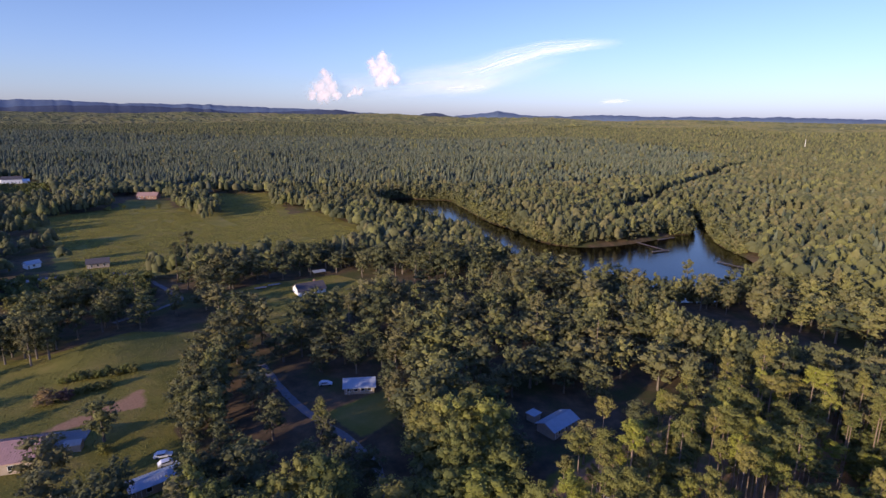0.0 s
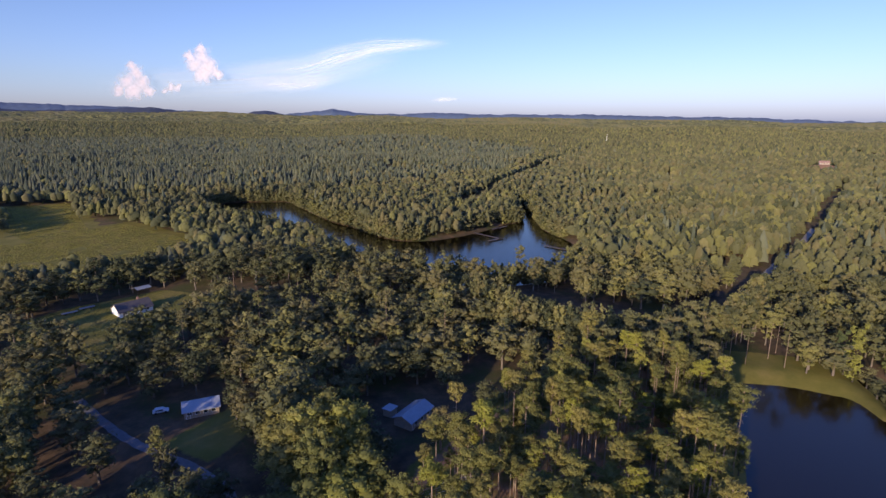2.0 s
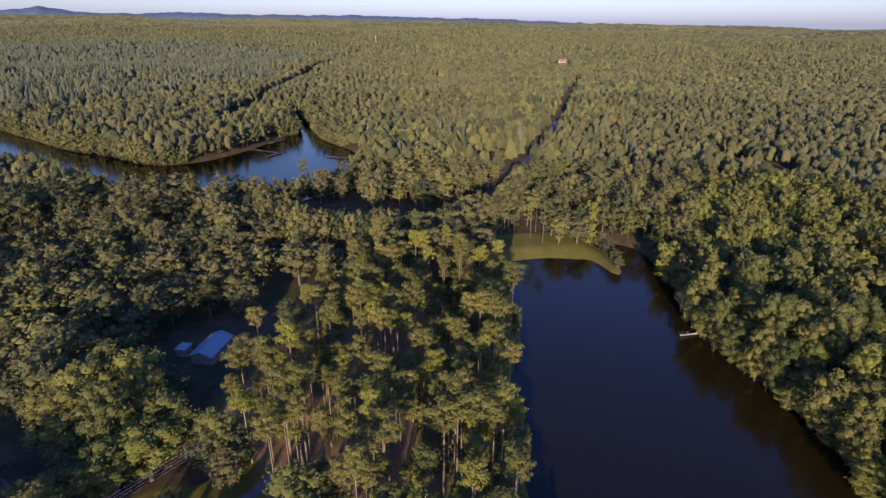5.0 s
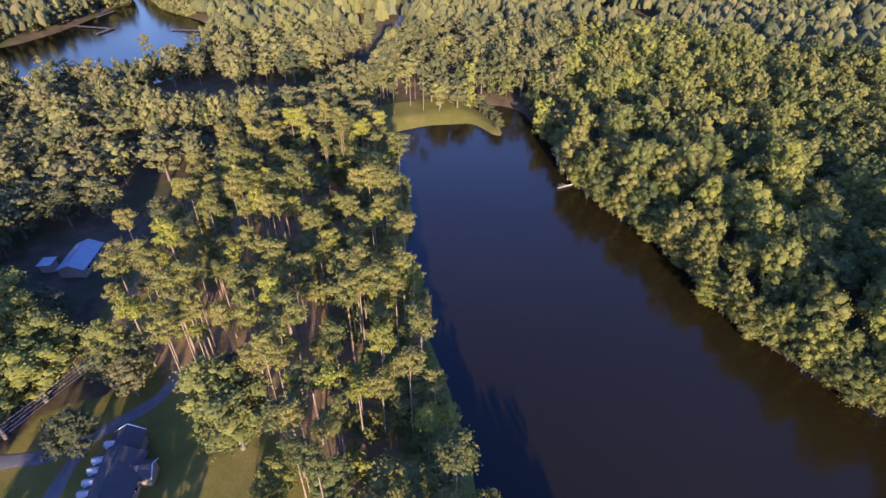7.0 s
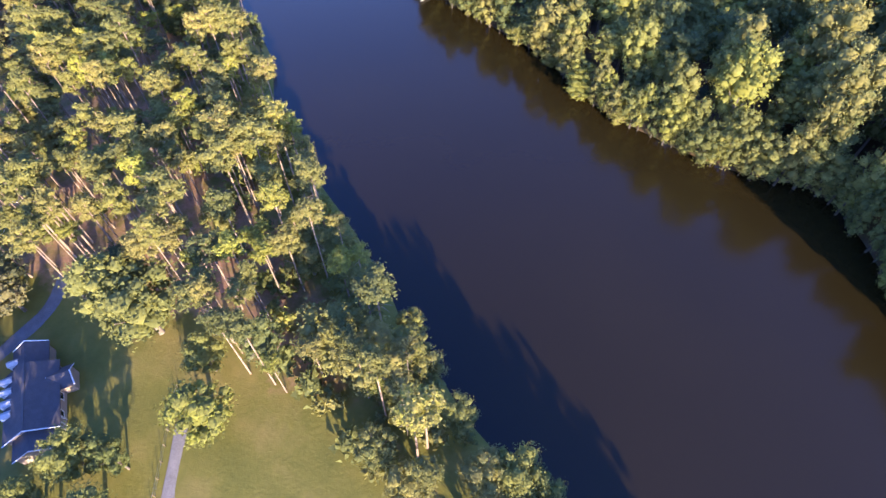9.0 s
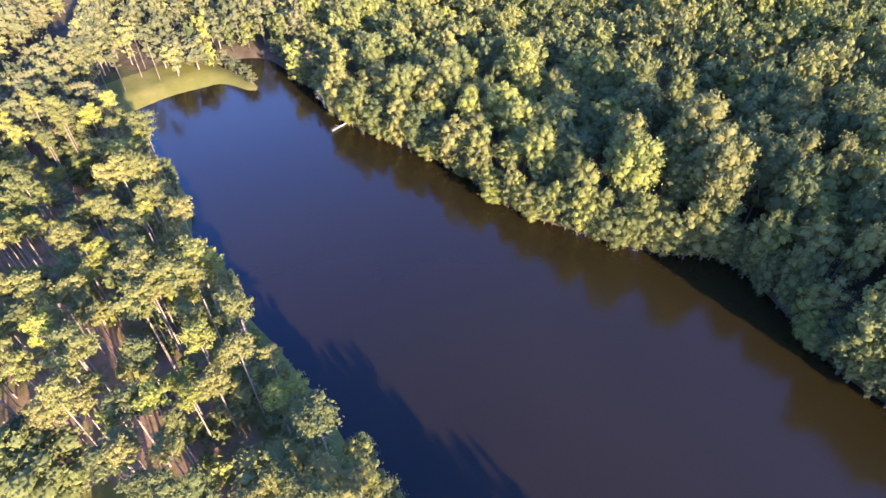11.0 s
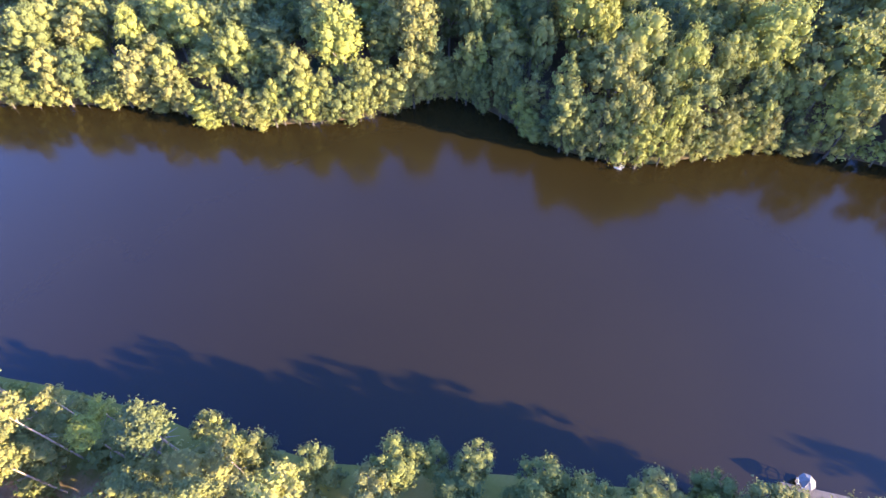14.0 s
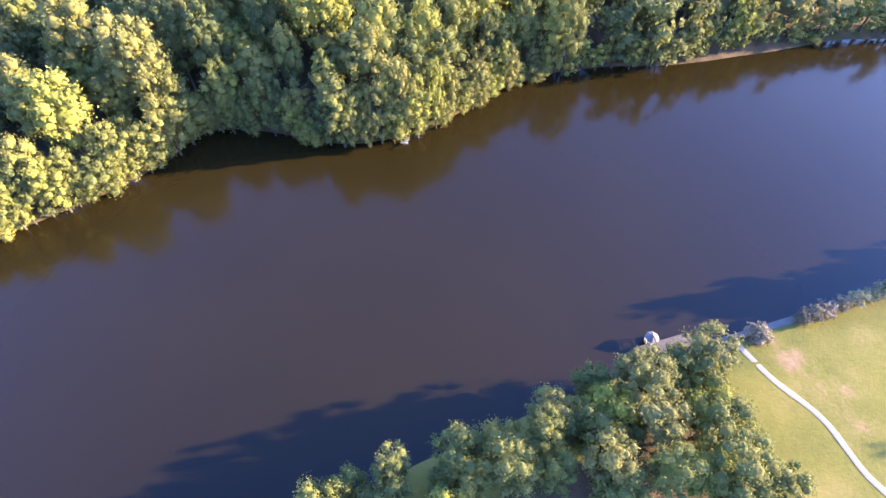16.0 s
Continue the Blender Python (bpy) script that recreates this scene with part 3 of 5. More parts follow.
veil_cloud([(15.5, 1.85, 0.1, 0.0), (16.6, 1.95, 0.28, 0.5), (17.5, 2.0, 0.25, 0.5), (18.6, 2.0, 0.08, 0.0)], "low thin white cloud")
veil_cloud([(-4, 4.2, 0.9, 0.0), (-1, 4.3, 1.4, 0.25), (3, 4.7, 1.7, 0.4), (6, 5.8, 1.3, 0.6), (10, 6.9, 0.9, 0.75), (14, 7.2, 0.65, 0.55), (17.5, 7.3, 0.4, 0.0)], "long thin white streak of high cloud")
veil_cloud([(-3, 3.3, 0.5, 0.0), (1, 3.2, 0.9, 0.5), (4, 3.5, 0.8, 0.5), (6.5, 4.0, 0.4, 0.0)], "faint white veil of cloud")


# ---- trees ----
ICO_V = np.array([(0, 0, 1)] + [(math.cos(i * 1.2566) * 0.894, math.sin(i * 1.2566) * 0.894, 0.447) for i in range(5)]
                 + [(math.cos((i + 0.5) * 1.2566) * 0.894, math.sin((i + 0.5) * 1.2566) * 0.894, -0.447) for i in range(5)] + [(0, 0, -1)])
ICO_F = np.array([(0, 1 + i, 1 + (i + 1) % 5) for i in range(5)] + [(1 + i, 6 + i, 1 + (i + 1) % 5) for i in range(5)]
                 + [(6 + i, 6 + (i + 1) % 5, 1 + (i + 1) % 5) for i in range(5)] + [(11, 6 + (i + 1) % 5, 6 + i) for i in range(5)])
OCT_V = np.array([(1, 0, 0), (0, 1, 0), (-1, 0, 0), (0, -1, 0), (0, 0, 1), (0, 0, -1)], float)
OCT_F = np.array([(0, 1, 4), (1, 2, 4), (2, 3, 4), (3, 0, 4), (1, 0, 5), (2, 1, 5), (3, 2, 5), (0, 3, 5)])
rng = np.random.default_rng(7)


def join(parts):
    v, f, n0 = [], [], 0
    for a, b in parts:
        v.append(a); f.append(b + n0); n0 += len(a)
    return np.concatenate(v), np.concatenate(f)


def spun(v, c, squash):
    turn = rng.uniform(0, 6.28)
    x, y = v[:, 0] * math.cos(turn) - v[:, 1] * math.sin(turn), v[:, 0] * math.sin(turn) + v[:, 1] * math.cos(turn)
    return np.stack([x, y, v[:, 2] * squash], -1) + c


def lump(c, r, squash=0.8):
    """A rounded, uneven heart of a clump, under its leaf sprays."""
    return spun(ICO_V * r * 0.72 * rng.uniform(0.7, 1.2, (12, 1)), c, squash), ICO_F


def dome(c, r, squash=1.0):
    """An uneven dome, open below."""
    return spun(ICO_V * r * rng.uniform(0.74, 1.24, (12, 1)), c, squash), ICO_F[:15]


def core(c, r, squash=0.8):
    """A small heart of a clump."""
    return spun(OCT_V * r * 0.8 * rng.uniform(0.7, 1.2, (6, 1)), c, squash), OCT_F


def sprays(lumps, count, size, mid, squash=0.85, loose=0.62):
    """Small leaf sprays lying over the outside of the clumps, a few standing off them."""
    c, r = np.array([a for a, _ in lumps]), np.array([b for _, b in lumps])
    pick = rng.choice(len(r), count, p=r**2 / (r**2).sum())
    d = rng.normal(size=(count, 3)) + 0.7 * (c[pick] - mid) / (np.linalg.norm(c[pick] - mid, axis=1)[:, None] + 0.3) + (0, 0, 0.5)
    d /= np.linalg.norm(d, axis=1)[:, None]
    off = np.where(rng.uniform(0, 1, count) < 0.2, rng.uniform(1.05, 1.5, count), rng.uniform(0.66, 1.14, count))
    p = c[pick] + d * (r[pick] * off)[:, None] * (1, 1, squash)
    nrm = d * (1, 1, 1 / squash)
    nrm = nrm / np.linalg.norm(nrm, axis=1)[:, None] + loose * rng.normal(size=(count, 3))
    nrm /= np.linalg.norm(nrm, axis=1)[:, None]
    u = np.cross(nrm, rng.normal(size=(count, 3)))
    u /= np.linalg.norm(u, axis=1)[:, None]
    w = np.cross(nrm, u)
    s = size * rng.uniform(0.55, 1.3, (count, 1))
    v = np.stack([p + u * s, p - 0.5 * u * s + 0.8 * w * s, p - 0.5 * u * s - 0.8 * w * s], 1).reshape(-1, 3)
    return v, np.arange(count * 3).reshape(-1, 3)


def taper(a, b, r0, r1, sides):
    a, b = np.array(a, float), np.array(b, float)
    t = np.arange(sides) * 2 * np.pi / sides
    ring = np.stack([np.cos(t), np.sin(t), 0 * t], -1)
    v = np.concatenate([a + ring * r0, b + ring * r1])
    i = np.arange(sides); j = (i + 1) % sides
    return v, np.concatenate([np.stack([i, j, sides + j], -1), np.stack([i, sides + j, sides + i], -1)])


def broadleaf(h, R, low, n, leaves, size, limbs=True, sides=6):
    """Crown and trunk of a broad tree whose crown starts at the share low of its height."""
    mid = np.array([0, 0, h * (1 + low) / 2])
    half = h * (1 - low) / 2
    lumps = [(mid - (0, 0, 0.1 * half), 0.7 * R), (mid + (0, 0, 0.35 * half), 0.5 * R)]
    for i in range(n):
        z = 1 - 2 * (i + 0.5) / n
        z = z * 0.95 + 0.1 * rng.uniform(-1, 1)
        a = i * 2.39996 + rng.uniform(-0.4, 0.4)
        s = math.sqrt(max(0.05, 1 - z * z)) * rng.uniform(0.62, 0.86)
        wide = 1.0 if z > -0.3 else 0.85
        lumps.append((mid + np.array([math.cos(a) * s * R * wide, math.sin(a) * s * R * wide, z * half * 0.82]), R * (0.15 + 0.25 * rng.uniform(0, 1) ** 1.6) * (1.05 if n > 20 else 1.25)))
    crown = [lump(c, r) if limbs else core(c, r) for c, r in lumps]
    if leaves:
        crown.append(sprays(lumps, leaves, size, mid))
    wood = [taper((0, 0, -0.4), (0, 0, h * 0.55), 0.022 * h, 0.011 * h, sides)]
    if limbs:
        for i in range(4):
            a = i * 1.7 + rng.uniform(0, 0.6)
            z0 = h * rng.uniform(max(0.18, low * 0.8), 0.5)
            wood.append(taper((0, 0, z0), (math.cos(a) * R * 0.6, math.sin(a) * R * 0.6, z0 + h * 0.22), 0.009 * h, 0.004 * h, 4))
    return join(crown), join(wood)


def pine(h, R, n, leaves, size, limbs=True, sides=6, low=0.7):
    """A tall pine: long bare trunk, a compact crown of flat needle pads high up."""
    zc, half = h * (low + 1) / 2, h * (1 - low) / 2
    mid = np.array([0, 0, zc - 0.3 * half])
    lumps = [(np.array([0, 0, zc]), 0.5 * R), (np.array([0, 0, zc + 0.6 * half]), 0.42 * R)]
    for i in range(n):
        u = -0.9 + 1.75 * (i + 0.5) / n
        a = i * 2.39996 + rng.uniform(-0.5, 0.5)
        s = R * math.sqrt(1 - u * u * 0.9) * rng.uniform(0.42, 0.78)
        lumps.append((np.array([math.cos(a) * s, math.sin(a) * s, zc + u * half * 0.9]), R * rng.uniform(0.27, 0.42)))
    flat = 0.55
    crown = [lump(c, r, flat) if limbs else core(c, r, flat) for c, r in lumps]
    crown.append(sprays(lumps, leaves, size, mid, flat))
    wood = [taper((0, 0, -0.4), (0, 0, zc + 0.5 * half), 0.0078 * h, 0.0036 * h, sides)]
    if limbs:
        for c, r in lumps[2::2]:
            z0 = c[2] - 0.05 * h
            wood.append(taper((0, 0, z0), c, 0.0035 * h, 0.0015 * h, 3))
        for i in range(3):
            a, z0 = rng.uniform(0, 6.28), h * rng.uniform(0.45, low)
            wood.append(taper((0, 0, z0), (math.cos(a) * R * 0.6, math.sin(a) * R * 0.6, z0 - 0.3), 0.0025 * h, 0.001 * h, 3))
    return join(crown), join(wood)


def cheap_crown(h, R, n, low, leaves=0, size=1.2):
    """A small distant crown: a few uneven domes with coarse sprays."""
    mid, half = np.array([0, 0, h * (low + 1) / 2]), h * (1 - low) / 2
    lumps, turn = [], rng.uniform(0, 6.28)
    for i in range(n):
        a = turn + i * 6.283 / max(n - 1, 1) + rng.uniform(-0.5, 0.5)
        s, up = (0, 0.28) if i == 0 else (R * rng.uniform(0.4, 0.55), rng.uniform(-0.45, 0.1))
        lumps.append((np.array([math.cos(a) * s, math.sin(a) * s, (up if n > 1 else 0) * R]), R * (rng.uniform(0.5, 0.66) if n > 1 else 0.92)))
    out = [dome(c, r) for c, r in lumps]
    if leaves:
        out.append(sprays(lumps, leaves, size, np.zeros(3), 1.0, 0.5))
    v, f = join(out)
    v[:, 2] = mid[2] + v[:, 2] * half / R
    return v, f


def spire_crown(h, R):
    """A distant conifer: two ragged skirts below a point."""
    out = []
    for z0, z1, r in ((0.12, 0.72, 1.0), (0.5, 1.0, 0.68)):
        t = np.arange(6) * 2 * np.pi / 6 + rng.uniform(0, 1)
        k = R * r * rng.uniform(0.65, 1.25, 6)
        ring = np.stack([np.cos(t) * k, np.sin(t) * k, h * z0 + rng.uniform(-1, 1, 6)], -1)
        out.append((np.concatenate([ring, [(rng.uniform(-0.4, 0.4), rng.uniform(-0.4, 0.4), h * z1)]]), np.array([(i, (i + 1) % 6, 6) for i in range(6)])))
    return join(out)


def peak_crown(h, R):
    """A far tree: a ragged six-sided peak."""
    t = np.arange(5) * 2 * np.pi / 5 + rng.uniform(0, 1)
    k = rng.uniform(0.75, 1.2, 5)
    low = np.stack([np.cos(t) * R * k, np.sin(t) * R * k, np.full(5, h * 0.3) + rng.uniform(-1, 1, 5)], -1)
    v = np.concatenate([low, [(rng.uniform(-1, 1), rng.uniform(-1, 1), h)]])
    return v, np.array([(i, (i + 1) % 5, 5) for i in range(5)])


def spread(spacing, x0, x1, y0, y1, jitter=0.36, seed=1):
    """Places on a loose, broken grid."""
    g = np.random.default_rng(seed)
    x, y = np.meshgrid(np.arange(x0, x1, spacing), np.arange(y0, y1, spacing * 0.87))
    x = x + (np.arange(x.shape[0])[:, None] % 2) * spacing * 0.5
    return (x + g.uniform(-jitter, jitter, x.shape) * spacing).ravel(), (y + g.uniform(-jitter, jitter, y.shape) * spacing).ravel()


def wooded(x, y, margin=2.0):
    """Where trees stand: off the water, the clearings, the tracks."""
    keep = edge_distance(NEAR_LAKE, x, y) > 1.6
    keep &= edge_distance(FAR_LAKE, x, y) > 1.5
    for c in CLEARED:
        keep &= edge_distance(c, x, y) > margin
    keep &= edge_distance(SHORE_GROVE, x, y) > 0
    keep |= edge_distance(COPSE, x, y) < 0
    keep &= (edge_distance([(-345, 460), (-245, 350), (-190, 284), (-215, 265), (-275, 325), (-375, 440)], x, y) > 0) | (value_noise(x, y, 9, 5) > 0.25)
    for line, w in ((DRIVE, 4.0), (SAND_TRACK, 5.2), (RIDGE_TRACK, 6.3), (FOREST_ROAD, 9.0), (VILLAGE_ROAD, 7.0), (FARM_TRACK, 3.5)):
        keep &= edge_distance(line, x, y, False) > w
    for hx, hy, rad in ((-518, 656, 26), (-492, 625, 18), (-308, 568, 18), (-300, 545, 14), (-328, 548, 24), (-545, 630, 30), (-505, 640, 30), (-198, 303, 10), (-234, 300, 7), (188, 424, 8), (215, 462, 9), (170, 398, 9), (845, 668, 21), (824, 651, 19)):
        keep &= np.hypot(x - hx, y - hy) > rad
    return keep


SHORE_GROVE = [(27, 6), (10, -26), (-10, -58), (-14, -60), (-20, -50), (-30, -38), (-20, -20), (0, 0), (14, 8)]
FAR_PINES = [(-700, 620), (-140, 640), (60, 640), (320, 760), (700, 1350), (300, 1900), (-1500, 1900), (-1500, 900)]


def scatter(name, crowns, woods, x, y, scale, tall, variant, leaf, bark, label, category="woods"):
    """Many trees in one sheet of woods, each turned, sized and tinted on its own."""
    g = np.random.default_rng(len(x))
    turn, z = g.uniform(0, 6.28, len(x)), height(x, y)
    tint = np.clip(0.5 + 0.42 * value_noise(x, y, 75, 17) + g.normal(0, 0.24, len(x)), 0.01, 0.99)
    for made, material, tag in ((crowns, leaf, ""), (woods, bark, "_trunks")):
        if not made:
            continue
        if not len(x):
            continue
        vs, fs, ts, n0 = [], [], [], 0
        for k, (v, f) in enumerate(made):
            m = np.nonzero(variant == k)[0]
            if not len(m):
                continue
            c, s = np.cos(turn[m])[:, None], np.sin(turn[m])[:, None]
            px = (v[None, :, 0] * c - v[None, :, 1] * s) * scale[m][:, None] + x[m][:, None]
            py = (v[None, :, 0] * s + v[None, :, 1] * c) * scale[m][:, None] + y[m][:, None]
            pz = v[None, :, 2] * tall[m][:, None] + z[m][:, None]
            vs.append(np.stack([px, py, pz], -1).reshape(-1, 3))
            fs.append((f[None] + (np.arange(len(m)) * len(v))[:, None, None]).reshape(-1, 3) + n0)
            ts.append(np.repeat(tint[m], len(v)))
            n0 += len(m) * len(v)
        ob = new(name + tag, raw_mesh(name + tag, np.concatenate(vs), np.concatenate(fs), material, True, np.concatenate(ts)))
        tagged(ob, label if not tag else "slender bare trunks standing in the woods", category, kind="stuff")


near_oaks = [broadleaf(16, 4.3, low, 40, 2000, 0.23) for low in (0.28, 0.22, 0.3, 0.25)]
edge_oaks = [broadleaf(14, 3.6, low, 36, 1800, 0.22) for low in (0.04, 0.06, 0.02)]
near_pines = [pine(21.5, R, 13, 1000, 0.2, low=lo) for R, lo in ((2.5, 0.77), (2.15, 0.8), (2.75, 0.76), (2.35, 0.74))]
mid_oaks = [broadleaf(15.5, R, 0.16, 15, 290, 0.5, False, 4) for R in (4.3, 3.8, 4.0, 3.5, 4.6)]
mid_pines = [pine(19, 3.1, 9, 330, 0.42, False, 4, 0.62) for _ in range(4)]
low_oaks = [cheap_crown(14, R, 3, 0.05, 18, 0.95) for R in (4.4, 3.8, 4.1, 4.8)]
low_pines = [spire_crown(17, 3.2) for _ in range(3)]
bump_oaks = [cheap_crown(13.5, R, 1, 0.1, 6, 1.3) for R in (4.2, 3.7, 4.6, 4.0)]
bump_pines = [spire_crown(16, 3.4) for _ in range(3)]
far_peaks = [peak_crown(14.5, 5.9) for _ in range(4)]


def bearing(x, y):
    return np.degrees(np.arctan2(x, y))


# woods near the pond
def along(outline, step, inset, seed):
    """Places along a shore, a little inland."""
    g = np.random.default_rng(seed)
    p = np.vstack([outline, outline[:1]])
    d = np.r_[0, np.cumsum(np.hypot(*np.diff(p, axis=0).T))]
    s = np.arange(0, d[-1], step) + g.uniform(-0.3, 0.3, int(np.ceil(d[-1] / step))) * step
    q = np.stack([np.interp(s, d, p[:, 0]), np.interp(s, d, p[:, 1])], -1)
    t = np.stack([np.interp(s + 0.5, d, p[:, 0]), np.interp(s + 0.5, d, p[:, 1])], -1) - q
    t /= np.linalg.norm(t, axis=1)[:, None] + 1e-9
    side = np.stack([t[:, 1], -t[:, 0]], -1)
    sign = np.where(edge_distance(outline, *(q + side * 0.5).T) > 0, 1, -1)
    return q + side * (sign * g.uniform(0.6, 1.4, len(q)) * inset)[:, None]


x, y = spread(7.5, -210, 318, -190, 318, seed=11)
bx, by = spread(4.3, 0, 150, 0, 160, seed=12)
in_bank, bank = edge_distance(PINE_BANK, x, y) < 0, (edge_distance(PINE_BANK, bx, by) < 0) & (edge_distance(NEAR_LAKE, bx, by) > 3.2)
x, y = np.r_[x[~in_bank], bx[bank]], np.r_[y[~in_bank], by[bank]]
r = np.hypot(x, y)
az = bearing(x, y)
keep = wooded(x, y) & (r < 310) & ((az > -52) & (az < 150) | (np.hypot(x - 40, y + 110) < 90) & (x > 0)) & (r > 8)
thin = (edge_distance(PINE_BANK, x, y) < 0) & (np.random.default_rng(3).uniform(0, 1, len(x)) < 0.1 + 0.26 * (edge_distance([(57, 70), (34, 62), (28, 34), (37, 36), (53, 57)], x, y) < 0))
keep &= ~thin
keep &= (value_noise(x, y, 17, 81) + 0.4 * value_noise(x, y, 7, 82) > np.where(az < 60, -0.6, -0.8)) | (edge_distance(NEAR_LAKE, x, y) < 9)
keep &= edge_distance([(-120, 0), (-120, 40), (-50, 50), (-24, 80), (-14, 42), (0, 0), (-30, -60), (-120, -60)], x, y) > 0
keep &= np.hypot(x - 173, y - 105) > 7
keep &= ~((edge_distance([(-260, 150), (-60, 195), (-110, 250), (-150, 300), (-330, 320)], x, y) < 0) & (np.random.default_rng(4).uniform(0, 1, len(x)) < 0.45))
west_wood = (az < 42) & (edge_distance(PINE_BANK, x, y) > 0)
keep &= ~(west_wood & (np.random.default_rng(6).uniform(0, 1, len(x)) < 0.26))
x, y, r = x[keep], y[keep], r[keep]
g = np.random.default_rng(5)
is_pine = (edge_distance(PINE_BANK, x, y) < 0) & (g.uniform(0, 1, len(x)) < 0.9) | (np.hypot(x - 150, y - 140) < 22) & (edge_distance(NEAR_LAKE, x, y) > 2)
hang = along(NEAR_LAKE, 2.9, 1.9, 41)
hang = hang[(hang[:, 0] > 45) & (hang[:, 1] < 100) & (hang[:, 1] > -150) & (hang[:, 0] > 0.62 * hang[:, 1] + 47) & ((hang[:, 1] < 92) | (hang[:, 0] > 182)) | (hang[:, 1] < -95) & (hang[:, 0] > -60)]
is_pine |= (g.uniform(0, 1, len(x)) < 0.1) & (bearing(x, y) < 30) & (r > 170)
line = along(NEAR_LAKE, 5.2, 3.4, 48)
line = line[(line[:, 0] < 0.62 * line[:, 1] + 48) & (line[:, 1] > 46) & (line[:, 1] < 118) & (edge_distance(PINE_BANK, *line.T) < 3)]
x, y, r, is_pine = np.r_[x, line[:, 0]], np.r_[y, line[:, 1]], np.r_[r, np.hypot(*line.T)], np.r_[is_pine, np.ones(len(line), bool)]
x, y, r = np.r_[x, hang[:, 0]], np.r_[y, hang[:, 1]], np.r_[r, np.hypot(*hang.T)]
is_pine = np.r_[is_pine, np.zeros(len(hang), bool)]
sd = edge_distance(NEAR_LAKE, x, y)
at_edge = (sd < 7) & ~is_pine
scale = np.clip(np.exp(g.normal(0, 0.2, len(x))), 0.62, 1.4)
tall = g.uniform(0.64, 1.2, len(x)) * (1.0 + 0.16 * value_noise(x, y, 26, 51)) * (0.7 + 0.3 * scale)
tall *= 1 + 0.18 * ((x > 0.62 * y + 47) & (y < 95)) + 0.3 * ((x > 45) & (y < -40))
scale *= 1 + 0.2 * ((bearing(x, y) < 42) & ~is_pine)
tall[-len(hang):] *= g.uniform(0.45, 1.0, len(hang))
scale[-len(hang):] *= g.uniform(0.6, 0.95, len(hang))
close = np.hypot(x - 45, y - 10) < 125
variant = g.integers(0, 12, len(x))


def tree_kind(name, made, leaf, bark, label, category, group):
    """One tree as a thing with its trunk and crown, ready to be copied."""
    (cv, cf), (wv, wf) = made
    crown, wood = raw_mesh("crown", cv, cf, leaf), raw_mesh("trunk", wv, wf, bark)

    def plant(px, py, s, t, turn):
        top = tagged(new(name), label, category, group)
        top.matrix_world = Matrix.LocRotScale((px, py, float(height(px, py))), Euler((0, 0, turn)), (s, s, t))
        for nm, me in (("trunk", wood), ("crown", crown)):
            ob = new(nm, me)
            ob.parent = top
        return top
    return plant


def plant_all(kinds, sel, order):
    for i in sel[:order]:
        kinds[variant[i] % len(kinds)](float(x[i]), float(y[i]), float(scale[i]), float(tall[i]), float(g.uniform(0, 6.28)))
    return sel[order:]


def nearest_first(mask):
    sel = np.nonzero(mask)[0]
    return sel[np.argsort(np.hypot(x[sel] - 45, y[sel] - 10))]


def rest(sel, made, name, leaf, bark, label):
    scatter(name, [m[0] for m in made], [m[1] for m in made], x[sel], y[sel], scale[sel], tall[sel], variant[sel] % len(made), leaf, bark, label)


pine_kinds = [tree_kind("pine_tree", m, LEAF_PINE, BARK_PINE, "tall pine with a bare pale trunk and tufted crown", "tree", "pines on the pond bank") for m in near_pines]
oak_kinds = [tree_kind("broadleaf_tree", m, LEAF_OAK, BARK_OAK, "broadleaf tree with a full olive green crown", "tree", "woodland trees round the pond") for m in near_oaks]
edge_kinds = [tree_kind("bank_tree", m, LEAF_OAK, BARK_DARK, "leafy tree with low branches hanging over the water's edge", "tree", "trees along the water's edge") for m in edge_oaks]
left = plant_all(pine_kinds, nearest_first(close & is_pine), 295)
rest(left, near_pines, "pine_wood", LEAF_PINE, BARK_PINE, "pine wood of tall bare trunks and tufted crowns")
left = plant_all(oak_kinds, nearest_first(close & ~is_pine & ~at_edge), 150)
if len(left):
    rest(left, near_oaks, "oak_wood", LEAF_OAK, BARK_OAK, "dense olive green broadleaf wood")
left = plant_all(edge_kinds, nearest_first(at_edge & close), 260)
if len(left):
    rest(left, edge_oaks, "edge_wood", LEAF_OAK, BARK_OAK, "leafy trees crowding the water's edge")
m = np.nonzero(at_edge & ~close)[0]
shore_kinds = [tree_kind("bank_tree", t, LEAF_OAK, BARK_DARK, "leafy tree with low branches hanging over the far shore", "tree", "trees along the far shore") for t in
               [broadleaf(14, 3.4, 0.04, 8, 190, 0.64, False, 4) for _ in range(3)]]
plant_all(shore_kinds, m, 290)
rest(np.nonzero(~close & is_pine)[0], mid_pines, "mid_pine_wood", LEAF_HAZY, BARK_PINE, "pine wood farther from the pond")
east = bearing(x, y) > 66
rest(np.nonzero(~close & ~is_pine & ~at_edge & ~east)[0], mid_oaks, "mid_oak_wood", LEAF_HAZY, BARK_OAK, "olive and grey green broadleaf wood")
rest(np.nonzero(~close & ~is_pine & ~at_edge & east)[0], mid_oaks, "east_oak_wood", LEAF_OAK, BARK_OAK, "green broadleaf wood behind the pond bank")


# low growth below the pines by the water, and in the shaded gully
ux, uy = spread(4.2, 0, 206, 0, 250, seed=61)
uk = (edge_distance(PINE_BANK, ux, uy) < 5) & (edge_distance(NEAR_LAKE, ux, uy) > 1.8) & (edge_distance(NEAR_LAKE, ux, uy) < 22) | (edge_distance(GULLY, ux, uy) < -6)
uk &= g.uniform(0, 1, len(ux)) < 0.6
ux, uy = ux[uk], uy[uk]
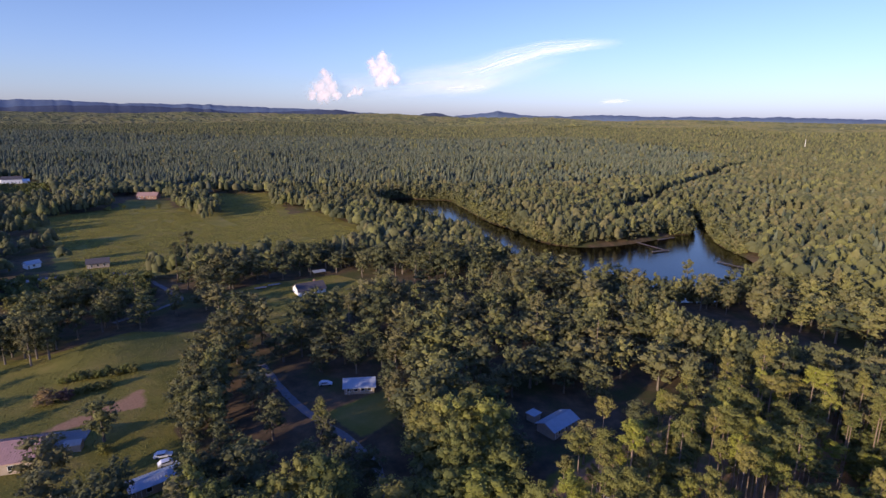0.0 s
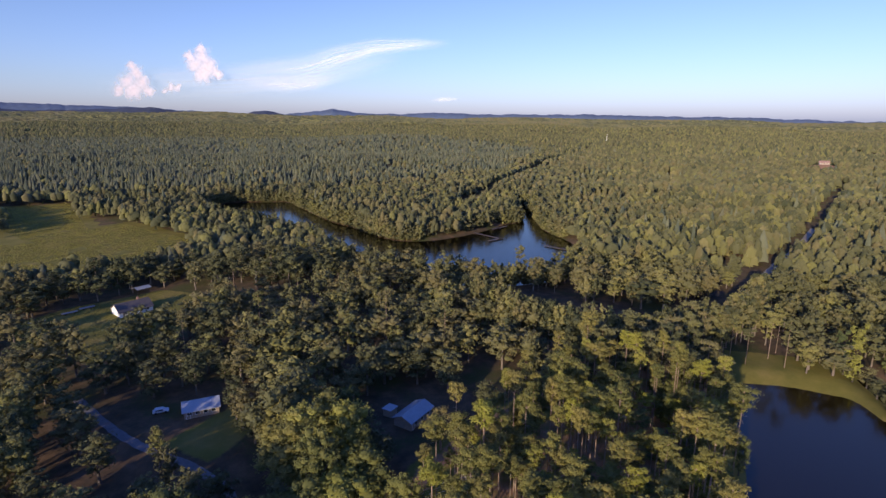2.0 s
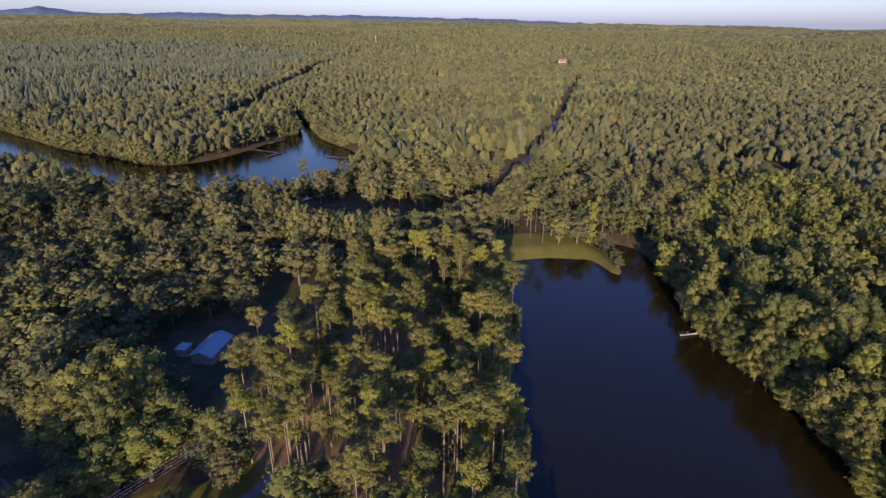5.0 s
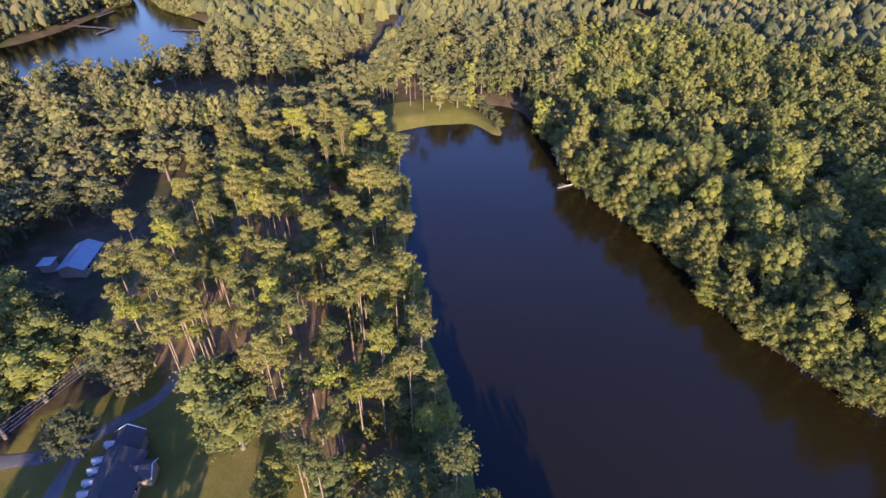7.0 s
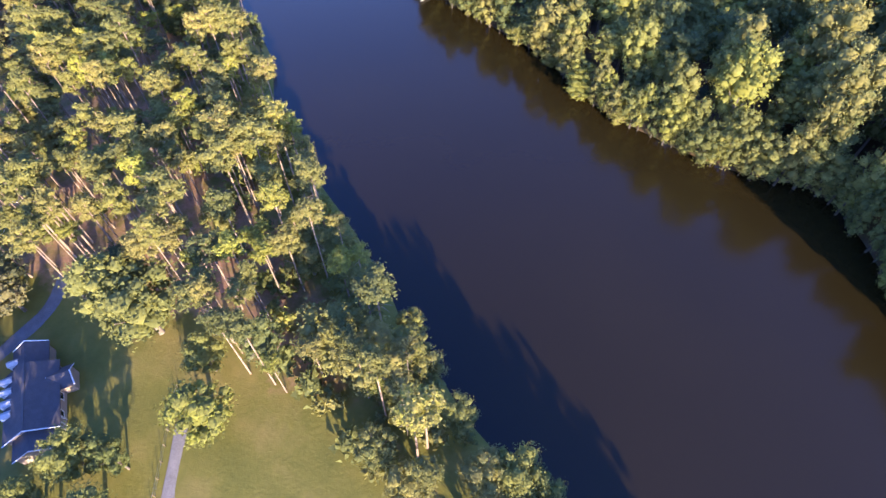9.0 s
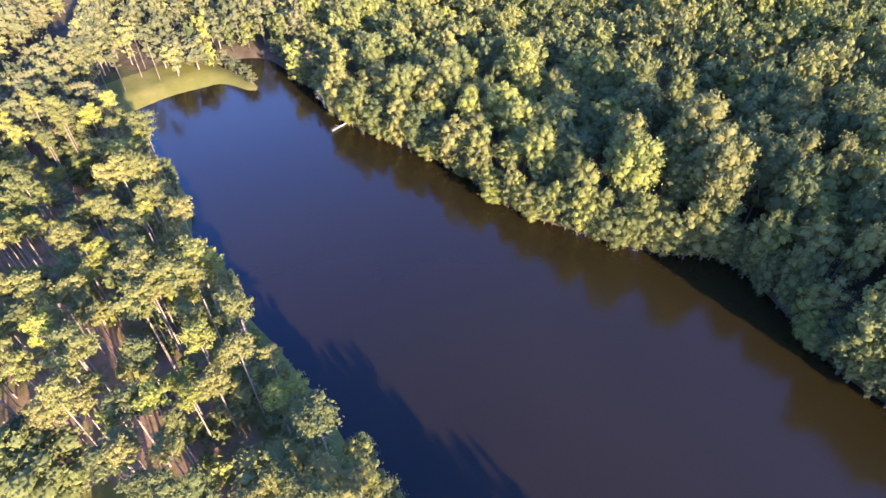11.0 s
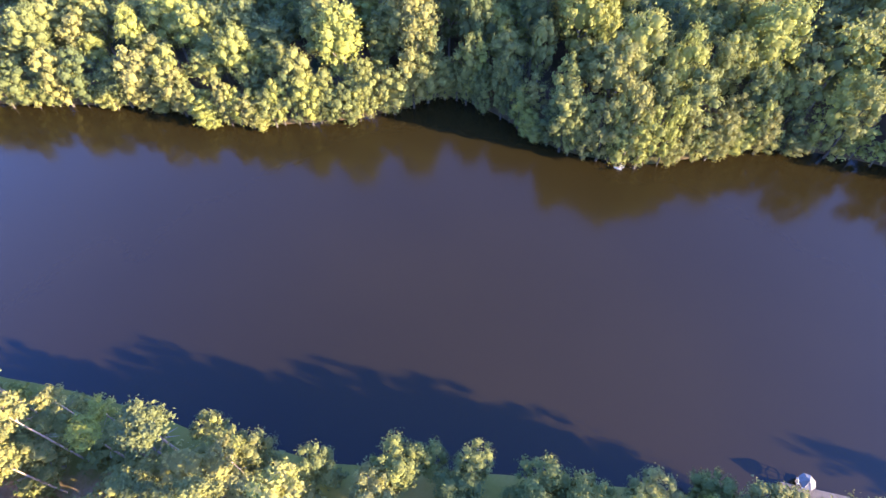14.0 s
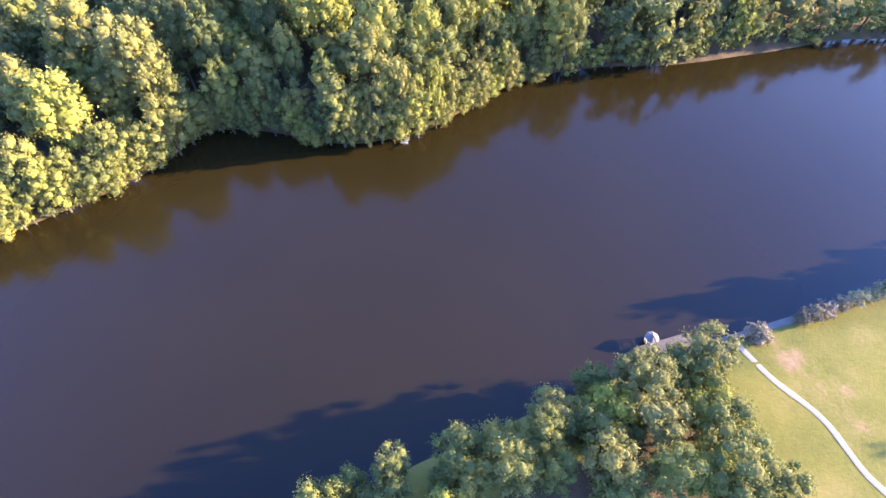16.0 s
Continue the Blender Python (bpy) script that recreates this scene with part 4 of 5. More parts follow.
scatter("undergrowth", [broadleaf(5, 2.3, 0.0, 5, 110, 0.5, False, 4)[0] for _ in range(3)], [], ux, uy, g.uniform(0.7, 1.3, len(ux)), g.uniform(0.6, 1.3, len(ux)), g.integers(0, 3, len(ux)),
        LEAF_OAK, BARK_OAK, "dark green undergrowth below the trees", "undergrowth")

# low thickets, laid along the camera's sight lines to the road and the far houses
for k, ring in enumerate(THICKETS):
    o = np.array(ring)
    ux, uy = spread(5.0 + 1.5 * (k > 0), *o[:, 0].min() + np.array([0, np.ptp(o[:, 0])]), *o[:, 1].min() + np.array([0, np.ptp(o[:, 1])]), seed=62 + k)
    uk = (edge_distance(ring, ux, uy) < 0) & (edge_distance(VILLAGE_ROAD, ux, uy, False) > 6) & (edge_distance(FIELD, ux, uy) > 0)
    ux, uy = ux[uk], uy[uk]
    scatter("thicket", [broadleaf(5, 3.0, 0.0, 5, 90, 0.6, False, 4)[0] for _ in range(3)], [], ux, uy, g.uniform(0.7, 1.3, len(ux)), g.uniform(0.5, 1.2, len(ux)), g.integers(0, 3, len(ux)),
            LEAF_OAK, BARK_OAK, "low thicket of shrubs and young trees", "undergrowth")

# the dense tall wood above the gully
edge = np.array([(80, 210), (86, 182), (101, 163), (116, 148), (136, 150), (155, 152), (180, 163), (200, 180)], float)
step = np.r_[0, np.cumsum(np.hypot(*np.diff(edge, axis=0).T))]
s = np.arange(0, step[-1], 4.6)
ux = np.concatenate([np.interp(s, step, edge[:, 0]) + g.uniform(-1, 1, len(s)) + k for k in (0.0, -3.0)])
uy = np.concatenate([np.interp(s, step, edge[:, 1]) + g.uniform(-1, 1, len(s)) + k for k in (0.0, -4.5)])
gully_kinds = [tree_kind("oak_tree", m, LEAF_HAZY, BARK_OAK, "tall broadleaf tree with a full crown beside a dark gully", "tree", "trees along the gully") for m in mid_oaks]
for k, (px, py) in enumerate(zip(ux, uy)):
    gully_kinds[k % len(gully_kinds)](float(px), float(py), float(g.uniform(0.8, 1.1)), float(g.uniform(1.15, 1.4)), float(g.uniform(0, 6.28)))

# trees that stand apart
def stand(rows, kinds, lift=8.0):
    """Lone trees and clumps: rows of x, y and the crown's radius."""
    for px, py, rad in rows:
        many = [(0, 0, 1.0)] if rad < 5.6 else [(0.45, 0.1, 0.62), (-0.4, 0.35, 0.6), (-0.1, -0.5, 0.58)]
        for dx, dy, f in many:
            t = (lift + rad * f) / 15 * float(g.uniform(0.9, 1.12))
            kinds[int(g.integers(0, len(kinds)))](px + dx * rad, py + dy * rad, rad * f / 3.5, t, float(g.uniform(0, 6.28)))


# The darker leaf copy dims these trees, as weaker light would.
lone_oaks = [tree_kind("broadleaf_tree", m, LEAF_HAZY, BARK_OAK, "broadleaf tree standing apart with a full crown", "tree", "trees standing in the open") for m in
             [broadleaf(15, 3.6, low, 26, 900, 0.31, False) for low in (0.16, 0.2, 0.12)]]
yellow_oaks = [tree_kind("yellow_leaf_tree", m, LEAF_YELLOW, BARK_OAK, "broadleaf tree with bright yellow green leaves", "tree", "trees standing in the open") for m in
               [broadleaf(13, 3.6, low, 34, 2300, 0.18) for low in (0.1, 0.14)]]
cedars = [tree_kind("cedar_tree", m, LEAF_OAK, BARK_OAK, "narrow dark evergreen standing in the yard", "tree", "trees standing in the open") for m in [broadleaf(15, 2.6, 0.05, 20, 700, 0.36)]]
low_bushes = [tree_kind("bush", m, LEAF_YELLOW, BARK_OAK, "round yellow green bush at the water's edge", "bush", "bushes on the shore") for m in [broadleaf(5, 2.6, 0.02, 14, 600, 0.3, False)]]
pale_bushes = [tree_kind("flowering_bush", m, LEAF_PALE, BARK_OAK, "pale grey white flowering bush on the gravel shore", "bush", "pale bushes along the shore") for m in
               [broadleaf(3.0, 1.7, 0.02, 14, 600, 0.22, False) for _ in range(2)]]
grove_oaks = [tree_kind("broadleaf_tree", m, LEAF_OAK, BARK_OAK, "full green broadleaf tree in the grove by the pond", "tree", "trees of the shore grove") for m in
              [broadleaf(15, 3.6, low, 38, 2700, 0.17) for low in (0.1, 0.14)]]
MEADOW_TREES = [(-74, 159, 9), (-66.4, 134.8, 8.5), (-77, 182, 9), (-78, 205, 7.9), (-52.8, 103.8, 6.2), (-88, 127, 4.4), (-86.6, 105.5, 5.3), (-66.6, 98, 3.6), (-150, 188, 9.4), (-148, 175, 6.9),
                (-157, 213, 9.4), (-108.5, 246, 4.6), (-114, 221.4, 3.4), (-132.5, 204, 6.7), (-154.5, 224, 7.4)]
MEADOW_EDGE = [(-178, 168, 6), (-170, 190, 6), (-140, 215, 5), (-128, 222, 4), (-122, 212, 5), (-105, 262, 5), (-118, 258, 5), (-98, 278, 4), (-185, 120, 5), (-172, 105, 5), (-150, 88, 5)]
PARK_TREES = [(-40.5, 103, 5.5), (-21, 105, 5.3), (-4.5, 101, 3), (-13, 147, 6), (-6.3, 125.8, 3.2), (-32, 131, 2.1), (-28, 120.4, 2.5), (0, 130, 5.4), (-39, 185.5, 6.2), (-26, 180.6, 5.2),
              (-48.7, 182.6, 6.1), (-15, 168.9, 5.3), (-28, 167, 3.7), (-54.7, 175, 5.5)]
GLADE_TREES = [(17.9, 115, 5.4), (15.9, 129, 4.5), (35.7, 118.8, 3.8), (52.2, 128, 4), (47.2, 117.8, 2.8), (46.9, 148, 5), (39.3, 158, 7), (31, 160, 5.4), (57, 115.6, 3.4), (44.8, 106, 3.8)]
HOUSE_TREES = [(19.9, 88.2, 6.0), (7, 80, 4.2), (21.6, 47.5, 3.2), (13.8, 42, 4.9), (2.2, 55.1, 3.7), (4.1, 50.4, 2.4), (-3.6, 47.7, 4.2), (-7.5, 52, 3.8), (-12, 56, 4), (-4.5, 57.5, 3)]
BANK_TREES = [(18.2, 16.4, 3.1), (14.8, 10, 3.6), (32.2, 15.5, 3.4), (25, 13.8, 3.1), (27, 7.4, 2.8), (20.3, 1, 3.4), (27.4, 20.7, 2.5), (29.8, 24, 2.6), (37.8, 19.7, 3), (47, 39.5, 4.8), (33, 24, 2.3)]
GROVE_TREES = [(-11, -53, 4.8), (-12.5, -49.3, 3.5), (-8.7, -39.3, 4.6), (-16.3, -44.3, 4.6), (-4.5, -43.6, 4.2), (0.4, -32.7, 3.7), (3, -28, 2.8), (11.5, -19.2, 3.9), (17.5, -12.5, 2.7), (21.3, -7, 2.7),
               (4.5, -21.2, 3.8), (-0.7, -25, 3.2), (-19.8, -39.7, 4.4), (-25.7, -41.2, 3), (-13.4, -33.7, 3.8), (22, -2.6, 3.8), (4, -31.8, 3.5), (8, -12, 3.5), (-6, -30, 3.5), (12, -4, 3.2)]
stand(MEADOW_TREES, lone_oaks, 10.5)
stand(MEADOW_EDGE, lone_oaks)
# Unseen trees, added where the meadow's shadow streaks point to them.
stand([(-150, 143, 2.6), (-158, 152, 3), (-143, 131, 2.4), (-134, 119, 2.8), (-152, 126, 3), (-166, 141, 3), (-127, 106, 2.6), (-141, 110, 3)], lone_oaks, 5.0)
stand([(-61, 124, 6.5), (-64, 132, 7), (-69, 144, 7), (-137, 172, 6.5)], lone_oaks, 12.5)
red_bushes = [tree_kind("bush", m, LEAF_RED, BARK_OAK, "large bush with reddish brown leaves in the meadow", "bush", "meadow shrubs") for m in [broadleaf(5, 2.6, 0.02, 14, 600, 0.3, False)]]
hedge_bushes = [tree_kind("bush", m, LEAF_OAK, BARK_OAK, "low dark green shrub in a meadow hedge row", "bush", "meadow shrubs") for m in [broadleaf(3, 1.9, 0.02, 12, 420, 0.26, False) for _ in range(2)]]
red_bushes[0](-115.5, 144.5, 1.35, 0.95, 0.3)
red_bushes[0](-111.5, 147.5, 0.9, 0.7, 2.0)
for k in range(9):
    hedge_bushes[k % 2](-118.5 + 2.2 * k, 156.2 + 1.0 * k + 0.6 * (k % 2), 0.8 + 0.12 * (k % 4), 0.7 + 0.15 * (k % 3), k * 1.1)
for k in range(4):
    hedge_bushes[k % 2](-110 + 2.1 * k, 150.5 + 1.5 * k, 0.9, 0.8, k * 1.7)
# Mostly unseen trees, added to keep the park ground in shadow.
stand([(-78, 92, 5), (-66, 88, 5), (-58, 82, 5), (-50, 76, 5), (-42, 74, 5), (-34, 72, 5), (-28, 84, 4.5), (-48, 88, 5), (-38, 88, 5)], lone_oaks, 12.0)
# tall trees added out of view to shade the drive and the lodge's left side
stand([(-84, 78, 5.5), (-76, 68, 5.5), (-67, 75, 5.5), (-70, 58, 5.5), (-58, 62, 5.5), (-60, 48, 5.5), (-48, 60, 5.5), (-42, 38, 5.5), (-35, 48, 5.0), (-46, 28, 5.0), (-88, 62, 5.5), (-80, 50, 5.5), (-96, 74, 5.5)], lone_oaks, 15.0)
stand(PARK_TREES, lone_oaks, 10.0)
stand([(-30, 112, 4), (-16, 110, 3.5), (-10, 135, 4), (-44, 128, 4.5), (-52, 142, 5), (-58, 155, 5), (-40, 168, 5), (-33, 174, 4), (-8, 160, 4.5), (-20, 172, 4), (-52, 118, 4), (-46, 112, 4)], lone_oaks)
stand(GLADE_TREES, lone_oaks)
stand([(171, 102, 2.4), (175.5, 108.5, 2.8), (180, 115, 2.8), (168, 98.5, 2)], lone_oaks, 4.0)
stand(HOUSE_TREES[:2], lone_oaks, 7.0)
# Yellow leaves put a sunlit look into these lodge trees' colour.
stand(HOUSE_TREES[2:], yellow_oaks, 9.5)
stand([(-6.5, 63, 2.6), (-7.2, 66.5, 2.2)], low_bushes, 1.5)
stand(BANK_TREES, grove_oaks, 9.0)
stand(GROVE_TREES[::2], grove_oaks, 11.0)
# Part of the grove gets yellow leaves, standing in for sun on its crowns.
stand(GROVE_TREES[1::2], yellow_oaks, 9.5)
stand([(-7, -47, 4.4), (-14, -46, 4.6), (-3, -37, 4.2), (-17, -37, 4.2), (7, -24, 3.8), (-4, -33, 4.0), (16, -9, 3.4), (-9, -28, 4), (-22, -36, 4.0), (1, -40, 3.2), (8, -17, 3.2)], yellow_oaks, 9.0)
# Out of view; placed back along the sun from the picnic field's shadow streaks.
stand([(-72, -108, 4.5), (-80, -112, 5), (-76, -92, 5), (-84, -98, 4), (-90, -104, 5), (-86, -80, 4.5)], lone_oaks, 5.5)
stand([(6.7, 108.5, 3.9), (-10, -46.5, 3.0), (11, -15, 2.4), (-17, -38, 3.0), (-22, -44, 3.2)], yellow_oaks, 6.0)
stand([(-50.5, 213.8, 4.2)], cedars, 8.0)
stand([(-85, 122, 2.6), (13.4, -151.0, 4.0), (19.8, -142.5, 3.2), (-3, -166, 3.0)], low_bushes, 5.0)
for k, (px, py, rad) in enumerate([(-18.4, -67.2, 2.2), (-23.4, -75, 1.5), (-24.8, -77, 1.6), (-26.6, -79.4, 1.8), (-28.4, -81.9, 1.6), (-30.2, -84.6, 1.7), (-32.1, -87, 1.6), (-33.9, -89.6, 1.7), (-36, -92.5, 1.7)]):
    pale_bushes[k % 2](px, py, rad / 1.7, 0.9 + 0.1 * (k % 3), k * 1.3)


def far_woods(name, spacing, r0, r1, oaks, pines, a0, a1, seed, label):
    px, py = spread(spacing, -r1, r1, -r1, r1, seed=seed)
    rr, aa = np.hypot(px, py), bearing(px, py)
    k = (rr >= r0) & (rr < r1) & (aa > a0) & (aa < a1)
    px, py = px[k], py[k]
    k = wooded(px, py) & (value_noise(px, py, 60, 33) + 0.6 * value_noise(px, py, 21, 34) > -0.82)
    px, py = px[k], py[k]
    gg = np.random.default_rng(seed)
    pn = (edge_distance(FAR_PINES, px, py) < 0) & (gg.uniform(0, 1, len(px)) < 0.75) | (gg.uniform(0, 1, len(px)) < 0.03)
    sc, tl, va = np.clip(np.exp(gg.normal(0.0, 0.26, len(px))), 0.55, 1.5), gg.uniform(0.8, 1.15, len(px)) * (1 + 0.22 * value_noise(px, py, 85, 35)), gg.integers(0, 60, len(px))
    for mask, made, nm, leaf in ((~pn, oaks, "", LEAF_HAZY), (pn, pines, "_pines", LEAF_HAZY_SPIRE)):
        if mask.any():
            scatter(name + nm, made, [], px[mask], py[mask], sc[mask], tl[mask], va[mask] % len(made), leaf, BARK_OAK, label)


far_woods("woods_beyond", 7.9, 310, 640, low_oaks, low_pines, -50, 88, 21, "unbroken woods beyond the lakes")
far_woods("woods_distant", 8.4, 640, 1250, bump_oaks, bump_pines, -46, 84, 22, "unbroken distant woods rolling to the hills")
far_woods("woods_remote", 12.5, 1250, 2900, far_peaks, far_peaks, -44, 80, 23, "remote woods below the hills")
far_woods("woods_behind", 12.0, 150, 560, bump_oaks, bump_pines, 150, 180, 24, "woods past the picnic field")
far_woods("woods_aside", 12.0, 300, 620, bump_oaks, bump_pines, -180, -52, 25, "woods past the farm meadows")
far_woods("woods_east", 12.0, 310, 620, bump_oaks, bump_pines, 88, 150, 26, "woods on the rise past the pond")

rim = np.concatenate([along(FAR_LAKE, 4.2, 0.9, 43), along(FAR_LAKE, 4.6, 6.0, 45)])
banks = [[(96, 360), (122, 369), (150, 384), (176, 404), (180, 414), (172, 414), (150, 394), (120, 377), (94, 374)], [(184, 300), (194, 330), (196, 346), (206, 346), (204, 312), (194, 298)]]
rim = rim[(edge_distance(banks[0], *rim.T) > -2.5) & (edge_distance(banks[1], *rim.T) > 1.0)]
gg = np.random.default_rng(44)
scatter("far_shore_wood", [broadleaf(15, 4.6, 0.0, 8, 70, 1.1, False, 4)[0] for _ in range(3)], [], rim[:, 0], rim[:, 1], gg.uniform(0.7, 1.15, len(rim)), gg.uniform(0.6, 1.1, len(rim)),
        gg.integers(0, 3, len(rim)), LEAF_HAZY, BARK_OAK, "leafy trees along the far lake's shore")
rim = np.concatenate([along(FAR_LAKE, 3.0, 0.35, 46), along(FAR_LAKE, 3.4, 2.6, 47)])
rim = rim[(edge_distance(banks[0], *rim.T) > 0.5) & (edge_distance(banks[1], *rim.T) > 0.5)]
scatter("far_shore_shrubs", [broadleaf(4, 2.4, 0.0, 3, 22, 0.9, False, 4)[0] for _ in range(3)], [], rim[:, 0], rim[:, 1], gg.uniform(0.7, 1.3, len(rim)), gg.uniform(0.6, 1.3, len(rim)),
        gg.integers(0, 3, len(rim)), LEAF_HAZY, BARK_OAK, "low shrubs along the far lake's edge", "undergrowth")

# the canopy of the farthest woods
def canopy(name, azs, radii, label):
    A, Rr = np.meshgrid(azs, radii, indexing="ij")
    gg = np.random.default_rng(9)
    A = A + gg.uniform(-0.4, 0.4, A.shape) * (azs[1] - azs[0])
    cx, cy = np.sin(np.radians(A)) * Rr, np.cos(np.radians(A)) * Rr
    cz = height(cx, cy) + 4 + 10 * gg.uniform(0, 1, A.shape) ** 1.5
    i = np.arange(A.size).reshape(A.shape)
    q = np.stack([i[:-1, :-1], i[1:, :-1], i[1:, 1:], i[:-1, 1:]], -1).reshape(-1, 4)
    tint = 0.6 * (0.5 + 0.5 * value_noise(cx, cy, 220, 31)) + 0.4 * gg.uniform(0, 1, A.shape)
    tagged(new(name, raw_mesh(name, np.stack([cx, cy, cz], -1).reshape(-1, 3), q[:, ::-1], LEAF_HAZY, False, tint.ravel())), label, "woods", kind="stuff")


canopy("far_canopy", np.arange(-46, 82, 0.28), 2860 + 1720 * np.linspace(0, 1, 80) ** 1.3, "far woods fading to the horizon")
canopy("side_canopy", np.r_[np.arange(82, 314.1, 4)], np.geomspace(560, 4560, 34), "woods all round the horizon")


# ---- buildings, tracks and small things ----
METAL_ROOF = plain("pale_metal_roof", (0.38, 0.40, 0.42), 0.5, 0.25, 0.12, 0.6, 0.1)
GREY_ROOF = plain("grey_shingle_roof", (0.085, 0.072, 0.068), 0.85, 0, 0.25, 1.0, 0.3)
# Dormer roofs painted pale, standing in for sun on the white dormers.
DORMER_SUNLIT = plain("sunlit_dormer_roof", (0.42, 0.40, 0.38), 0.7, 0, 0.15, 1.0, 0.1)
RED_ROOF = plain("red_brown_metal_roof", (0.43, 0.25, 0.2), 0.6, 0.0, 0.2, 0.8, 0.15)
PINK_ROOF = plain("faded_brick_roof", (0.33, 0.20, 0.155), 0.8, 0.0, 0.2, 0.8, 0.15)
WHITE_WALL = plain("white_painted_wall", (0.80, 0.79, 0.76), 0.7, 0, 0.08, 0.5, 0.1)
TAN_WALL = plain("tan_board_wall", (0.38, 0.30, 0.22), 0.8, 0, 0.2, 0.8, 0.2)
BRICK_WALL = plain("brown_brick_wall", (0.30, 0.17, 0.12), 0.85, 0, 0.25, 2.0, 0.3)
CONCRETE = plain("weathered_concrete", (0.36, 0.34, 0.32), 0.9, 0, 0.15, 0.4, 0.15)
PALE_PATH = plain("pale_concrete_path", (0.30, 0.255, 0.19), 0.9, 0, 0.12, 0.4, 0.1)
GRAVEL = plain("grey_gravel", (0.21, 0.185, 0.155), 0.95, 0, 0.3, 0.7, 0.4)
DRIVE_STONE = plain("dull_gravel_drive", (0.15, 0.14, 0.135), 0.95, 0, 0.3, 0.7, 0.4)
ROAD_TAR = plain("worn_road_tar", (0.22, 0.20, 0.19), 0.9, 0, 0.2, 0.3, 0.2)
DULL_BOARDS = plain("weathered_trailer_boards", (0.3, 0.27, 0.24), 0.85, 0, 0.2, 1.0, 0.2)
GAZEBO_ROOF = plain("weathered_shingle_panels", (0.17, 0.152, 0.138), 0.9, 0, 0.2, 1.0, 0.2)
BEACH = plain("damp_gravel_beach", (0.13, 0.11, 0.09), 0.95, 0, 0.3, 0.7, 0.4)
DECK_WOOD = plain("weathered_deck_boards", (0.095, 0.075, 0.064), 0.85, 0, 0.25, 1.0, 0.3)
DARK_PAINT = plain("dark_green_paint", (0.03, 0.055, 0.05), 0.6, 0, 0.2, 1.0, 0.1)
WIRE = plain("aluminium_wire", (0.6, 0.6, 0.62), 0.35, 0.8, 0.1, 1.0, 0.0)
POLE_WOOD = plain("creosoted_pole", (0.16, 0.12, 0.09), 0.9, 0, 0.3, 1.0, 0.3)
GLASS = bpy.data.materials.new("window_glass")
GLASS.use_nodes = True
GLASS.node_tree.nodes["Principled BSDF"].inputs["Base Color"].default_value = (0.02, 0.025, 0.03, 1)
GLASS.node_tree.nodes["Principled BSDF"].inputs["Roughness"].default_value = 0.05
CAR_PAINT = plain("white_car_paint", (0.7, 0.71, 0.73), 0.25, 0.1, 0.05, 1.0, 0.0)
TYRE = plain("tyre_rubber", (0.02, 0.02, 0.02), 0.9)


def floor_at(px, py):
    return float(height(px, py))


def thing(name, px, py, yaw, label, category, group="", z=None):
    top = tagged(new(name), label, category, group)
    top.matrix_world = pose(px, py, floor_at(px, py) if z is None else z, 0, 0, yaw)
    return top


def gable_wall(L, W, eave, ridge):
    bm = bmesh.new()
    x, w = L / 2, W / 2
    v = [bm.verts.new(p) for p in ((-x, -w, -0.4), (x, -w, -0.4), (x, w, -0.4), (-x, w, -0.4), (-x, -w, eave), (x, -w, eave), (x, w, eave), (-x, w, eave), (-x, 0, ridge), (x, 0, ridge))]
    for f in ((0, 1, 5, 4), (2, 3, 7, 6), (1, 2, 6, 9, 5), (3, 0, 4, 8, 7), (3, 2, 1, 0), (4, 5, 9, 8), (6, 7, 8, 9)):
        bm.faces.new([v[i] for i in f])
    return bm


def slope_slab(x0, x1, t0, t1, W, eave, ridge, side, over):
    """A slab lying on one fall of a roof, from x0 to x1, t0 to t1 above it."""
    bm = bmesh.new()
    w, fall = W / 2, (ridge - eave) / (W / 2)
    lo, top = (side * (w + over), eave - over * fall + 0.05), (0.0, ridge + 0.05)
    v = [bm.verts.new((x, y, z + t)) for t in (t0, t1) for x in (x0, x1) for y, z in (lo, top)]
    for f in ((0, 1, 3, 2), (4, 6, 7, 5), (0, 2, 6, 4), (1, 5, 7, 3), (0, 4, 5, 1), (2, 3, 7, 6)):
        bm.faces.new([v[i] for i in f])
    bmesh.ops.recalc_face_normals(bm, faces=bm.faces)
    return bm


def roof_slope(L, W, eave, ridge, side, over=0.5):
    return slope_slab(-L / 2 - over, L / 2 + over, 0.0, 0.14, W, eave, ridge, side, over)


def ribs_on(slope, L, W, eave, ridge, side, over, ribs, material):
    """Standing seams along the fall of a metal roof."""
    for i in range(ribs):
        x = -L / 2 - over + (L + 2 * over) * (i + 0.5) / ribs
        part("rib", slope_slab(x - 0.05, x + 0.05, 0.142, 0.21, W, eave, ridge, side, over), material, slope)


def opening(top, kind, x, z, w, h, wall_y, side):
    """A window or door in a long wall: a frame with its pane or leaf."""
    y0, y1 = wall_y * side + (0.0 if side > 0 else -0.06), wall_y * side + (0.06 if side > 0 else 0.0)
    frame_ob = part(kind, boxes((x - w / 2 - 0.1, y0, z - 0.1, x - w / 2, y1, z + h + 0.1), (x + w / 2, y0, z - 0.1, x + w / 2 + 0.1, y1, z + h + 0.1),
                                (x - w / 2, y0, z + h, x + w / 2, y1, z + h + 0.1), (x - w / 2, y0, z - 0.1, x + w / 2, y1, z)), WHITE_WALL, top)
    yy = wall_y * side + 0.02 * side
    part("pane" if kind == "window" else "leaf", boxes((x - w / 2, min(yy, yy - 0.015 * side), z, x + w / 2, max(yy, yy - 0.015 * side), z + h)), GLASS if kind == "window" else TAN_WALL, frame_ob)


